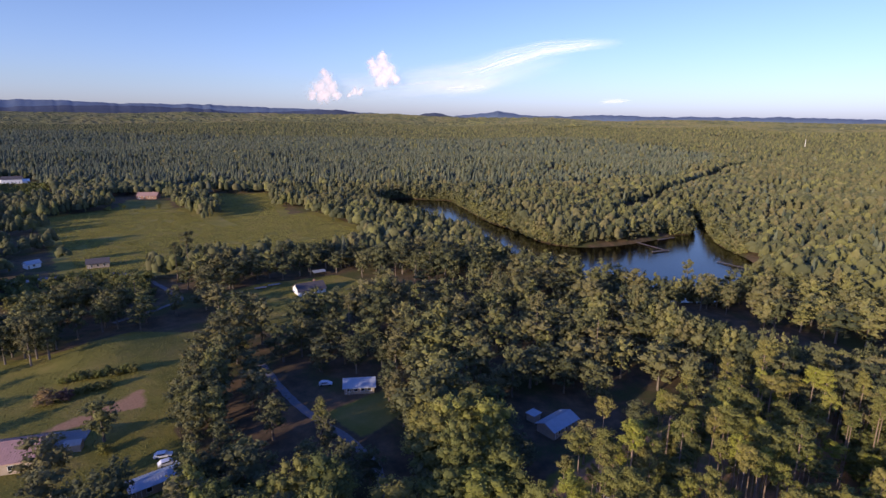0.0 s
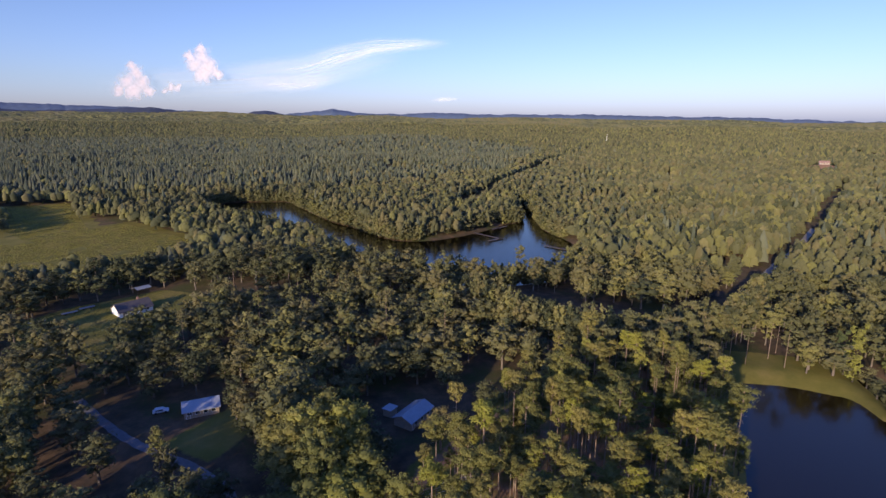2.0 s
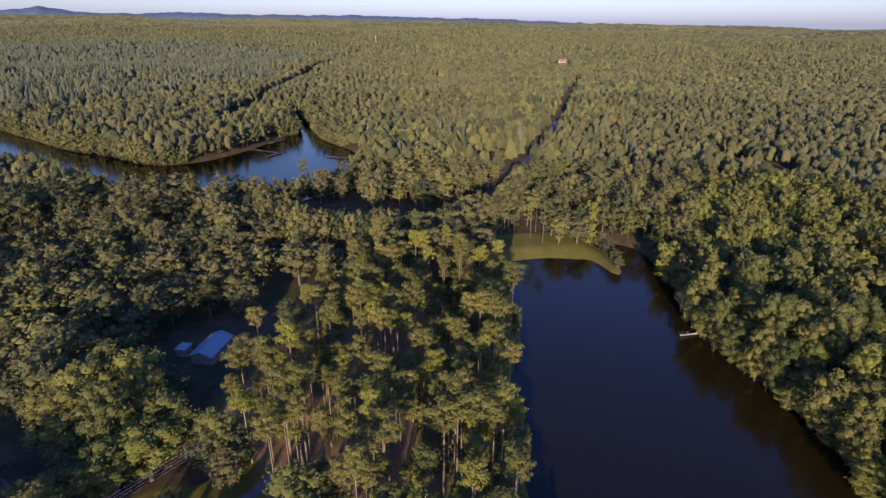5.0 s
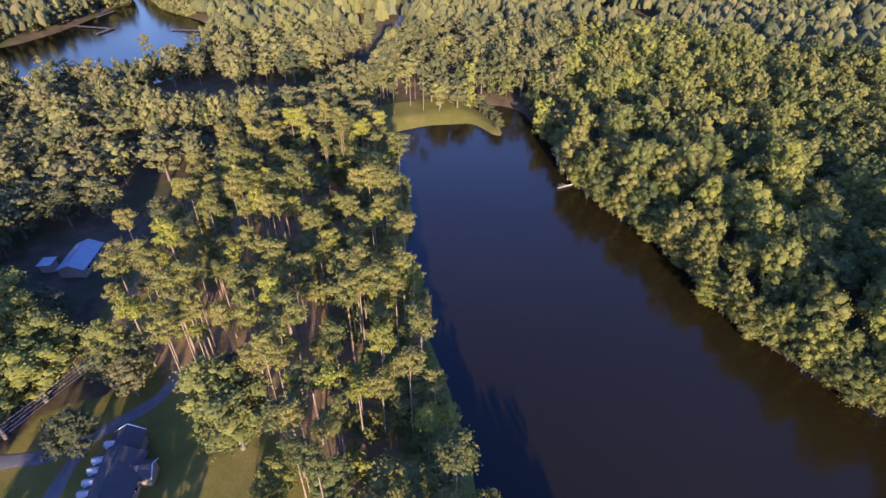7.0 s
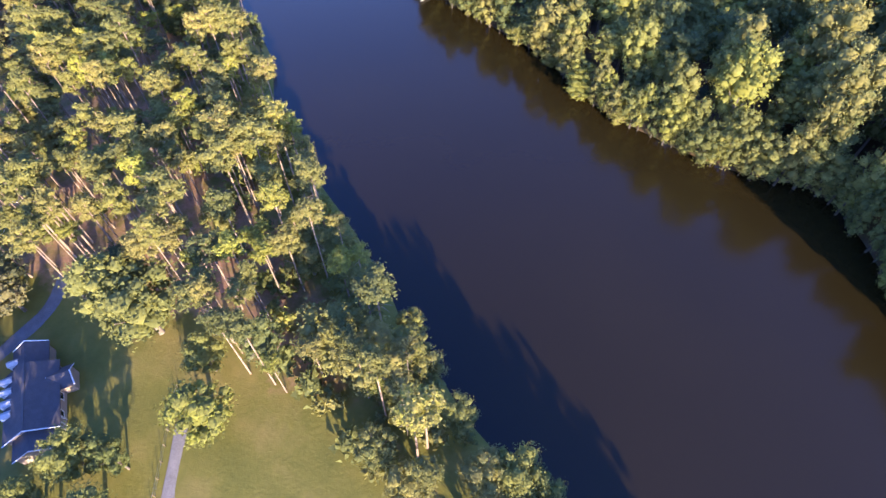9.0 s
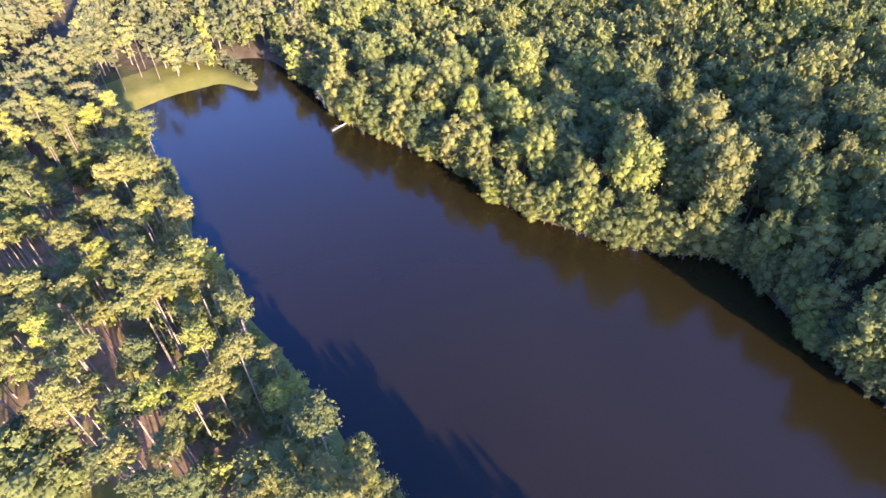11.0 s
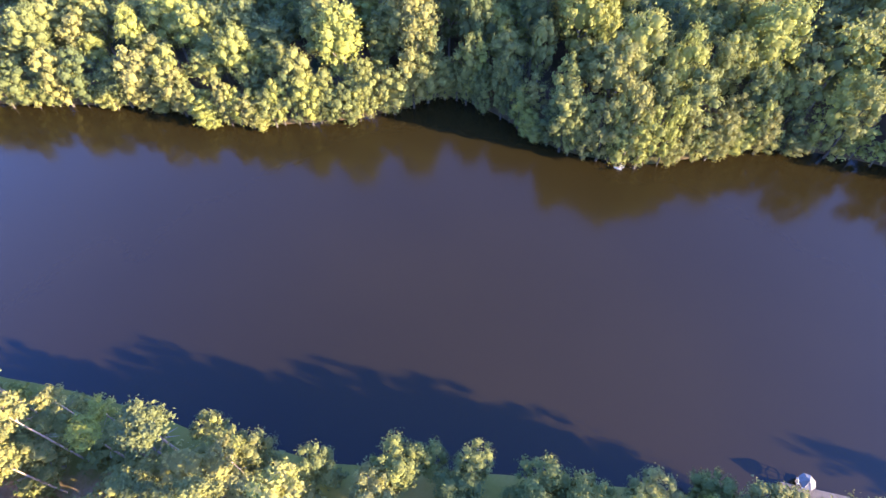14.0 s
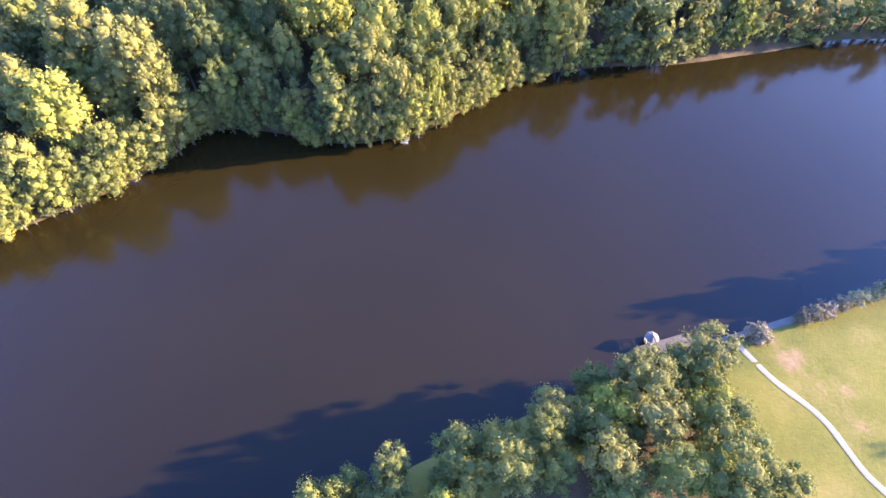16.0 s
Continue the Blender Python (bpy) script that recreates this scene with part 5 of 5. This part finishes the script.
def house(name, px, py, L, W, eave, ridge, yaw, wall, roof, label, windows=3, ribs=0, chimney=False, z=None):
    top = thing(name, px, py, yaw, label, "house", z=z)
    part("wall", gable_wall(L, W, eave, ridge), wall, top)
    for side in (-1, 1):
        slope = part("roof_slope", roof_slope(L, W, eave, ridge, side, 0.5), roof, top)
        ribs_on(slope, L, W, eave, ridge, side, 0.5, ribs, roof)
        for i in range(windows):
            x = -L / 2 + L * (i + 0.7) / (windows + 0.4)
            opening(top, "window", x, 1.0, 1.1, 1.2, W / 2, side)
        opening(top, "door", -L / 2 + L * 0.12, 0.0, 0.95, 2.05, W / 2, side)
    part("ridge_cap", boxes((-L / 2 - 0.5, -0.14, ridge + 0.12, L / 2 + 0.5, 0.14, ridge + 0.23)), roof, top)
    if chimney:
        part("chimney", boxes((L * 0.2, W * 0.1, eave, L * 0.2 + 0.8, W * 0.1 + 0.8, ridge + 0.9)), BRICK_WALL, top)
    return top


# the metal-roofed cottage in the glade
cottage = house("cottage", 32.4, 134.4, 10.4, 5.8, 2.4, 3.6, 41, TAN_WALL, METAL_ROOF, "tan cottage with a pale metal roof in a shaded glade", 3, 22)
lean = thing("lean_to", 26.6, 139.0, 42, "small lean-to shed with a pale metal roof beside the cottage", "shed")
part("wall", boxes((-1.5, -1.3, -0.3, 1.5, 1.3, 2.1)), TAN_WALL, lean)
part("roof", boxes((-1.8, -1.6, 2.1, 1.8, 1.6, 2.25)), METAL_ROOF, lean)

# the long low house by the drive, with its boat trailer
house("mobile_home", -25.4, 156.2, 9.2, 5.8, 2.3, 3.9, 8, TAN_WALL, METAL_ROOF, "low tan mobile home with a pale metal roof under trees", 4, 20)

# the white house with its shed
house("white_house", -65.2, 257.0, 13.5, 9.5, 2.2, 4.8, 33, WHITE_WALL, GREY_ROOF, "white house with a grey shingle roof on a mown rise", 4, 0, True)
shed = thing("open_shed", -67.5, 287.0, 38, "open sided pale metal shed at the edge of the trees", "shed")
part("roof", roof_slope(6.5, 4.5, 2.3, 3.0, 1, 0.3), METAL_ROOF, shed)
part("roof", roof_slope(6.5, 4.5, 2.3, 3.0, -1, 0.3), METAL_ROOF, shed)
for sx in (-3.1, 3.1):
    for sy in (-2.1, 2.1):
        bm = bmesh.new(); rod(bm, (sx, sy, -0.3), (sx, sy, 2.4), 0.08, 0.08); part("post", bm, POLE_WOOD, shed)
for k, (px, py, yaw) in enumerate([(-86, 268, 30), (-100, 253, 25), (-91, 262, 32)]):
    tr = thing("flat_trailer", px, py, yaw, "long low farm trailer with pale boards on the grass", "trailer", "farm trailers")
    part("bed", boxes((-3.0, -1.0, 0.55, 3.0, 1.0, 0.7)), DULL_BOARDS, tr)
    for wx in (-1.6, 1.6):
        for wy in (-0.95, 0.95):
            bm = bmesh.new(); rod(bm, (wx, wy - 0.12, 0.32), (wx, wy + 0.12, 0.32), 0.32, 0.32, 12); part("wheel", bm, TYRE, tr)
    bm = bmesh.new(); rod(bm, (3.0, 0, 0.55), (4.4, 0, 0.5), 0.06, 0.06); part("drawbar", bm, POLE_WOOD, tr)

# the farm in the meadow
house("barn", -109.3, 116.8, 22, 11.5, 3.0, 5.4, 16, TAN_WALL, RED_ROOF, "long barn with a ribbed red brown metal roof", 3, 40)
patio = thing("yard_slab", -99.5, 127.2, 16, "concrete yard slab beside the barn", "slab", z=floor_at(-99.5, 127.2))
# Dark road tar in place of concrete puts barn shade into the slab's colour.
part("slab", boxes((-6.0, -3.4, -0.3, 6.0, 3.4, 0.12)), ROAD_TAR, patio)
part("low_wall", boxes((-6.0, 3.4, -0.3, 6.0, 3.55, 0.5)), CONCRETE, patio)
hut = thing("garden_hut", -93.4, 123.4, 16, "small grey hut with a flat pitched roof", "hut")
part("wall", gable_wall(3.6, 2.6, 1.9, 2.5), TAN_WALL, hut)
for side in (-1, 1):
    part("roof_slope", roof_slope(3.6, 2.6, 1.9, 2.5, side, 0.25), CONCRETE, hut)
house("long_shed", -64.6, 109.6, 12.5, 4.6, 2.4, 3.1, 41, TAN_WALL, METAL_ROOF, "long shed with a pale metal roof under the trees", 2, 20)


def car(px, py, yaw, label):
    top = thing("car", px, py, yaw, label, "car", "parked cars")
    bm = bmesh.new()
    prof = [(-2.1, 0.35), (2.1, 0.35), (2.1, 0.75), (1.2, 0.9), (0.6, 1.4), (-1.3, 1.45), (-1.9, 0.95), (-2.1, 0.9)]
    a, b = [bm.verts.new((x, -0.85, z)) for x, z in prof], [bm.verts.new((x, 0.85, z)) for x, z in prof]
    bm.faces.new(a); bm.faces.new(b[::-1])
    for i in range(len(prof)):
        j = (i + 1) % len(prof)
        bm.faces.new((a[i], b[i], b[j], a[j]))
    bmesh.ops.recalc_face_normals(bm, faces=bm.faces)
    bmesh.ops.bevel(bm, geom=list(bm.edges), offset=0.07, segments=2, affect="EDGES")
    part("body", bm, CAR_PAINT, top)
    part("side_window", boxes((-1.3, -0.87, 0.98, 0.6, -0.852, 1.32)), GLASS, top)
    part("side_window", boxes((-1.3, 0.852, 0.98, 0.6, 0.87, 1.32)), GLASS, top)
    for wx in (-1.3, 1.3):
        for wy in (-0.8, 0.8):
            bm = bmesh.new(); rod(bm, (wx, wy - 0.1, 0.33), (wx, wy + 0.1, 0.33), 0.33, 0.33, 14); part("wheel", bm, TYRE, top)


car(-69.2, 120.4, 20, "white car parked on the grass by the farm")
car(-66.6, 117.2, 35, "pale car parked beside the long shed")
car(-36.5, 158.5, 8, "white car parked beside the mobile home")

# houses across the field
villa = house("villa", -518, 656, 20, 12, 5.6, 8.6, 32, WHITE_WALL, GREY_ROOF, "large white two storey house among the trees", 5, 0, True)
part("wing", gable_wall(34, 8, 3.0, 5.0), WHITE_WALL, villa)
house("brick_house", -308, 568, 20, 11, 3.0, 6.0, 4, BRICK_WALL, PINK_ROOF, "brick house with a faded pinkish roof above the field", 4, 0, True)
house("blue_roof_house", -198, 303, 11, 8, 2.8, 4.8, 30, TAN_WALL, GREY_ROOF, "small house with a blue grey roof beside the road", 3)
house("white_shed", -234, 300, 7, 5, 2.6, 4.0, 60, WHITE_WALL, METAL_ROOF, "small white shed among the roadside trees", 1)
house("hill_house", 848, 670, 14, 8, 3.0, 5.5, -40, TAN_WALL, PINK_ROOF, "small tan house on a bare knoll above the woods", 3)

# the lodge by the pond drive
lodge = house("lodge", 6.8, 69.0, 10.6, 6.8, 3.0, 5.0, 44, TAN_WALL, GREY_ROOF, "long lodge with a dark grey shingle roof and white dormers", 3)


def wing_of(top, name, dx, dy, L, W, eave, ridge, turn, label):
    """A lower gabled wing set against a house, with its two roof slopes and barge boards."""
    w = part(name, gable_wall(L, W, eave, ridge), TAN_WALL, top, label)
    w.matrix_local = Matrix.Translation((dx, dy, 0)) @ Matrix.Rotation(radians(turn), 4, "Z")
    for side in (-1, 1):
        part("wing_roof", roof_slope(L, W, eave, ridge, side, 0.35), GREY_ROOF, w)
        for end in (-1, 1):
            bm = bmesh.new(); rod(bm, (end * (L / 2 + 0.4), side * (W / 2 + 0.3), eave - 0.05), (end * (L / 2 + 0.4), 0, ridge + 0.2), 0.09, 0.09, 4)
            part("barge_board", bm, WHITE_WALL, w)


wing_of(lodge, "rear_wing", 7.4, 0.4, 5.0, 4.6, 2.7, 4.3, 0, "narrow rear wing of the lodge")
wing_of(lodge, "front_wing", -6.6, -0.2, 3.4, 5.2, 2.5, 3.9, 0, "low front wing of the lodge")
wing_of(lodge, "porch", 2.6, -4.0, 2.6, 3.2, 2.4, 3.6, 90, "gabled porch with white barge boards")
for i in range(5):
    x = (7.6, 4.4, 2.5, 0.5, -1.4)[i]
    d = part("dormer", gable_wall(1.5, 0.95, 3.75, 4.1), WHITE_WALL, lodge, "small white gabled dormer")
    d.matrix_local = Matrix.Translation((x, 3.2 if i else 2.6, -0.1 if i else -0.5)) @ Matrix.Rotation(math.pi / 2, 4, "Z")
    for side in (-1, 1):
        part("dormer_roof", roof_slope(1.5, 0.95, 3.75, 4.1, side, 0.08), DORMER_SUNLIT, d)
for side in (-1, 1):
    bm = bmesh.new(); rod(bm, (-5.85, side * 3.9, 2.85), (-5.85, 0, 5.2), 0.1, 0.1, 4); part("barge_board", bm, WHITE_WALL, lodge)


# tracks and paths lying on the land
def ribbon(name, line, width, material, label, lift=0.05, kind_of="road", step=1.5):
    p = np.array(line, float)
    d = np.r_[0, np.cumsum(np.hypot(*np.diff(p, axis=0).T))]
    s = np.linspace(0, d[-1], max(8, int(d[-1] / step)))
    q = np.stack([np.interp(s, d, p[:, 0]), np.interp(s, d, p[:, 1])], -1)
    for _ in range(6):
        q[1:-1] = 0.25 * q[:-2] + 0.5 * q[1:-1] + 0.25 * q[2:]
    t = np.gradient(q, axis=0)
    t /= np.linalg.norm(t, axis=1)[:, None]
    side = np.stack([t[:, 1], -t[:, 0]], -1)
    rows = []
    for k in np.linspace(-0.5, 0.5, 5):
        wob = 0.12 * value_noise(s, s * 0 + k * 40, 3, 77) if abs(k) == 0.5 else 0
        e = q + side * (k * width + np.sign(k) * wob * width)[:, None] if abs(k) == 0.5 else q + side * k * width
        rows.append(np.stack([e[:, 0], e[:, 1], height(e[:, 0], e[:, 1]) + (lift if abs(k) < 0.5 else lift * 0.3) + 0.03], -1))
    v = np.array(rows)
    i = np.arange(v.shape[0] * v.shape[1]).reshape(v.shape[:2])
    f = np.stack([i[:-1, :-1], i[1:, :-1], i[1:, 1:], i[:-1, 1:]], -1).reshape(-1, 4)
    me = raw_mesh(name, v.reshape(-1, 3), f, material)
    ob = tagged(new(name, me), label, kind_of, kind="structure")
    return ob


ribbon("road_drive", DRIVE + [(4, 84), (12, 82.5), (21, 81), (28, 84)], 2.5, DRIVE_STONE, "curving gravel drive between dark trees", 0.08)
ribbon("road_lodge_lane", [(-8, 70), (-4.1, 73.5), (0.8, 77.4), (5.6, 80.8), (9.6, 83.8)], 2.4, DRIVE_STONE, "short gravel lane beside the lodge", 0.12)
ribbon("road_village", VILLAGE_ROAD, 6.0, ROAD_TAR, "pale village road behind the trees", 0.1)
ribbon("road_farm", FARM_TRACK, 2.4, DRIVE_STONE, "pale dirt farm track bending through the yard", 0.08)
ribbon("pavement_lodge_path", [(12.4, 47.2), (8, 45), (3, 42.8), (-2.4, 39.6), (-9, 35), (-16, 30)], 1.8, GRAVEL, "narrow gravel path across the lodge lawn", 0.06)
ribbon("pavement_pond_path", [(-15.2, -65), (-17.4, -62.4), (-21, -60.4), (-26, -59.2), (-31.5, -58.4), (-34.4, -55.2), (-37.6, -52.8), (-44, -51)], 1.0, PALE_PATH, "pale concrete path winding over the picnic field", 0.03)
ribbon("road_ridge", [(217, 202), (274, 236.5), (324, 265), (400, 316)], 4.0, PALE_PATH, "pale dirt track climbing between dark trees", 0.15, step=6)
ribbon("road_forest", FOREST_ROAD, 4.0, PALE_PATH, "pale forest road cut through the woods", 0.15, step=12)
ribbon("ground_gravel_beach", [(-8.5, -59.2), (-14, -66), (-18.3, -70), (-22.6, -76.2)], 2.6, BEACH, "strip of grey gravel beach along the water", 0.06, "beach")

# the deck and the gazebo on the pond
deck = thing("pond_deck", -6.6, -56.8, 0, "weathered grey plank deck over the water", "deck", z=0)
deck.matrix_world = pose(-2.9, -52.3, 0.0, 0, 0, 232)
for i in range(34):
    part("plank", boxes((i * 0.3, -1.2, 0.62, i * 0.3 + 0.27, 1.2, 0.68)), DECK_WOOD, deck)
for sy in (-1.05, 1.05):
    part("beam", boxes((0, sy - 0.08, 0.42, 10.2, sy + 0.08, 0.62)), DECK_WOOD, deck)
    for i in range(5):
        bm = bmesh.new(); rod(bm, (0.3 + i * 2.4, sy, -2.4), (0.3 + i * 2.4, sy, 0.62), 0.11, 0.1, 8); part("pile", bm, POLE_WOOD, deck)

gazebo = thing("gazebo", -3.6, -56.0, 0, "low eight sided gazebo with a pale pointed roof beside the deck", "gazebo", z=0.0)
bm = bmesh.new(); rod(bm, (0, 0, 0.3), (0, 0, 0.42), 1.36, 1.36, 8); part("floor", bm, DECK_WOOD, gazebo)
for i in range(8):
    a = math.pi / 8 + i * math.pi / 4
    b = a + math.pi / 4
    bm = bmesh.new(); rod(bm, (1.22 * math.cos(a), 1.22 * math.sin(a), 0.42), (1.22 * math.cos(a), 1.22 * math.sin(a), 1.98), 0.06, 0.06, 6); part("post", bm, WHITE_WALL, gazebo)
    if i != 3:
        bm = bmesh.new(); rod(bm, (1.22 * math.cos(a), 1.22 * math.sin(a), 1.15), (1.22 * math.cos(b), 1.22 * math.sin(b), 1.15), 0.04, 0.04, 4); part("rail", bm, WHITE_WALL, gazebo)
    bm = bmesh.new()
    p = [(1.52 * math.cos(a), 1.52 * math.sin(a), 1.85), (1.52 * math.cos(b), 1.52 * math.sin(b), 1.85), (0, 0, 2.75)]
    lo = [bm.verts.new(c) for c in p]; hi = [bm.verts.new((c[0], c[1], c[2] + 0.07)) for c in p]
    bm.faces.new(lo[::-1]); bm.faces.new(hi)
    for k in range(3):
        bm.faces.new((lo[k], lo[(k + 1) % 3], hi[(k + 1) % 3], hi[k]))
    part("roof_panel", bm, GAZEBO_ROOF, gazebo)
    bm = bmesh.new(); rod(bm, (1.55 * math.cos(a), 1.55 * math.sin(a), 1.93), (0, 0, 2.84), 0.035, 0.035, 4); part("hip_cap", bm, GAZEBO_ROOF, gazebo)
bm = bmesh.new(); rod(bm, (0, 0, 2.78), (0, 0, 3.0), 0.09, 0.03, 8); part("finial", bm, WHITE_WALL, gazebo)
for i in range(4):
    a = i * math.pi / 2 + 0.4
    bm = bmesh.new(); rod(bm, (1.0 * math.cos(a), 1.0 * math.sin(a), -2.4), (1.0 * math.cos(a), 1.0 * math.sin(a), 0.3), 0.1, 0.1, 8); part("pile", bm, POLE_WOOD, gazebo)

gazebo.scale = (0.8, 0.8, 0.8)

# picnic table on the lodge lawn
table = thing("picnic_table", 2.5, 31.2, -62, "dark painted picnic table with two benches on the lawn", "table")
for i in range(5):
    part("top_board", boxes((-1.1, -0.45 + i * 0.185, 0.72, 1.1, -0.45 + i * 0.185 + 0.16, 0.77)), DARK_PAINT, table)
for sy in (-0.95, 0.95):
    part("bench_board", boxes((-1.1, sy - 0.17, 0.42, 1.1, sy + 0.17, 0.47)), DARK_PAINT, table)
for sx in (-0.8, 0.8):
    for s in (-1, 1):
        bm = bmesh.new(); rod(bm, (sx, s * 0.85, -0.05), (sx, s * 0.3, 0.72), 0.05, 0.05, 4); part("leg", bm, DARK_PAINT, table)
    part("cross_bar", boxes((sx - 0.04, -1.05, 0.34, sx + 0.04, 1.05, 0.42)), DARK_PAINT, table)

# wire fence beside the lawn path
fence = thing("wire_fence", 17.0, 51.4, 0, "thin wire fence on wooden posts beside the lawn", "fence", z=0)
fence.matrix_world = Matrix.Identity(4)
line = [Vector((17.0 - 18.9 * i / 9, 51.4 - 9.1 * i / 9, 0)) for i in range(10)]
for p in line:
    bm = bmesh.new(); rod(bm, (p.x, p.y, floor_at(p.x, p.y) - 0.3), (p.x, p.y, floor_at(p.x, p.y) + 1.2), 0.06, 0.05, 6); part("post", bm, POLE_WOOD, fence)
for h in (0.5, 1.1):
    bm = bmesh.new()
    for p, q in zip(line[:-1], line[1:]):
        rod(bm, (p.x, p.y, floor_at(p.x, p.y) + h), (q.x, q.y, floor_at(q.x, q.y) + h), 0.012, 0.012, 4)
    part("wire", bm, WIRE, fence)


# power line beside the drive
def sagging(bm, a, b, sag, r):
    a, b = Vector(a), Vector(b)
    pts = [a.lerp(b, i / 14) - Vector((0, 0, sag * 4 * (i / 14) * (1 - i / 14))) for i in range(15)]
    for p, q in zip(pts[:-1], pts[1:]):
        rod(bm, p, q, r, r, 4)


ends = [(-26, 80.6), (34, 94.0)]
posts = []
for px, py in ends:
    pole = thing("power_pole", px, py, 13, "wooden power pole with a crossarm beside the drive", "pole", "power poles")
    bm = bmesh.new(); rod(bm, (0, 0, -1), (0, 0, 9.9), 0.17, 0.12, 8); part("mast", bm, POLE_WOOD, pole)
    part("crossarm", boxes((-0.06, -1.3, 9.3, 0.06, 1.3, 9.45)), POLE_WOOD, pole)
    for s in (-1.2, -0.4, 0.4, 1.2):
        bm = bmesh.new(); rod(bm, (0, s, 9.45), (0, s, 9.62), 0.05, 0.04, 8); part("insulator", bm, WHITE_WALL, pole)
    posts.append(pole)
cable = tagged(new("power_cables"), "four thin bare power cables strung beside the drive", "cable")
for s in (-1.2, -0.4, 0.4, 1.2):
    a, b = (posts[k].matrix_world @ Vector((0, s, 9.62)) for k in (0, 1))
    bm = bmesh.new(); sagging(bm, a, b, 0.7, 0.018); part("wire", bm, WIRE, cable)


# fallen pale tree on the far bank, dead branches
def dead_limb(px, py, yaw, L, label):
    top = thing("fallen_tree", px, py, yaw, label, "log", "fallen trees", z=0.25)
    bm = bmesh.new(); rod(bm, (0, 0, 0), (L, 0, 0.3), 0.22, 0.08, 8); part("trunk", bm, DEAD_WOOD, top)
    for i in range(6):
        u = 0.3 + 0.11 * i
        bm = bmesh.new(); rod(bm, (u * L, 0, 0.1), (u * L + 0.9, (-1) ** i * (1.6 - 0.15 * i), 0.5 + 0.1 * i), 0.06, 0.02, 5); part("branch", bm, DEAD_WOOD, top)


dead_limb(147.5, 57.6, 158, 6.5, "bleached fallen tree lying into the pond")
dead_limb(62.5, -70.0, 200, 1.6, "bleached dead branch at the water's edge")


# a bleached, nearly bare tree on the east bank
def bare_tree(px, py, h, turn, label):
    g = np.random.default_rng(int(px))
    top = thing("bare_tree", px, py, turn, label, "tree", "bleached trees on the bank")
    bm = bmesh.new(); rod(bm, (0, 0, -0.5), (0.4, 0.2, h), 0.2, 0.05, 8); part("trunk", bm, DEAD_WOOD, top)
    for i in range(16):
        u = 0.25 + 0.7 * i / 16
        a, L = i * 2.4 + g.uniform(-0.4, 0.4), h * (0.42 - 0.25 * u)
        foot = Vector((0.4 * u, 0.2 * u, h * u))
        tip = foot + Vector((math.cos(a) * L, math.sin(a) * L, L * 0.55))
        bm = bmesh.new(); rod(bm, foot, tip, 0.07, 0.025, 5)
        for k in (0.45, 0.7):
            p = foot.lerp(tip, k)
            rod(bm, p, p + Vector((math.cos(a + 0.9) * L * 0.35, math.sin(a + 0.9) * L * 0.35, L * 0.3)), 0.03, 0.012, 4)
            rod(bm, p, p + Vector((math.cos(a - 0.8) * L * 0.3, math.sin(a - 0.8) * L * 0.3, L * 0.32)), 0.03, 0.012, 4)
        part("branch", bm, DEAD_WOOD, top)


bare_tree(149.5, 60.5, 9.0, 0, "bleached half bare tree leaning over the pond")
bare_tree(157, 68, 8.0, 60, "bleached half bare tree on the bank")


# docks on the far lake
def dock(points, width, label):
    top = tagged(new("lake_dock"), label, "dock", "docks on the far lake")
    top.location = (*points[0], 0)
    o = Vector((*points[0], 0))
    for (ax, ay), (bx, by) in zip(points[:-1], points[1:]):
        v = Vector((bx - ax, by - ay, 0)); n_boards = max(2, int(v.length / 1.2)); u = v.normalized(); w = Vector((-u.y, u.x, 0)) * width / 2
        for i in range(n_boards):
            s, e = Vector((ax, ay, 0)) - o + v * (i / n_boards), Vector((ax, ay, 0)) - o + v * ((i + 0.96) / n_boards)
            bm = bmesh.new()
            lo = [bm.verts.new(c + Vector((0, 0, 0.55))) for c in (s - w, e - w, e + w, s + w)]
            hi = [bm.verts.new(c + Vector((0, 0, 0.7))) for c in (s - w, e - w, e + w, s + w)]
            bm.faces.new(lo[::-1]); bm.faces.new(hi)
            for k in range(4):
                bm.faces.new((lo[k], lo[(k + 1) % 4], hi[(k + 1) % 4], hi[k]))
            part("panel", bm, DECK_WOOD, top)
        for i in range(0, n_boards + 1, 4):
            c = Vector((ax, ay, 0)) - o + v * (i / n_boards)
            bm = bmesh.new(); rod(bm, c + Vector((0, 0, -2.4)), c + Vector((0, 0, 0.56)), 0.12, 0.12, 6); part("pile", bm, POLE_WOOD, top)


dock([(141.2, 383), (147, 370), (152.7, 357.4)], 2.0, "long pale wooden dock reaching into the far lake")
dock([(141.5, 353), (154.6, 359.1)], 2.2, "cross dock at the end of a long dock")
dock([(186, 309), (178, 320), (173.4, 329.4)], 1.8, "pale wooden dock by the grassy bank")
dock([(160, 392), (176, 401)], 2.4, "low wooden landing by the boathouse")
boathouse = house("boathouse", 188, 424, 8, 6, 2.6, 4.2, 20, WHITE_WALL, METAL_ROOF, "white boathouse on the far lake shore", 2)
house("lake_cabin", 215, 462, 9, 7, 2.8, 4.6, 60, WHITE_WALL, GREY_ROOF, "white cabin under trees by the far lake", 2)
mast = thing("radio_mast", 1088, 1654, 0, "thin white radio mast above the far woods", "mast")
bm = bmesh.new(); rod(bm, (0, 0, -1), (0, 0, 34), 0.9, 0.5, 6); part("mast", bm, WHITE_WALL, mast)
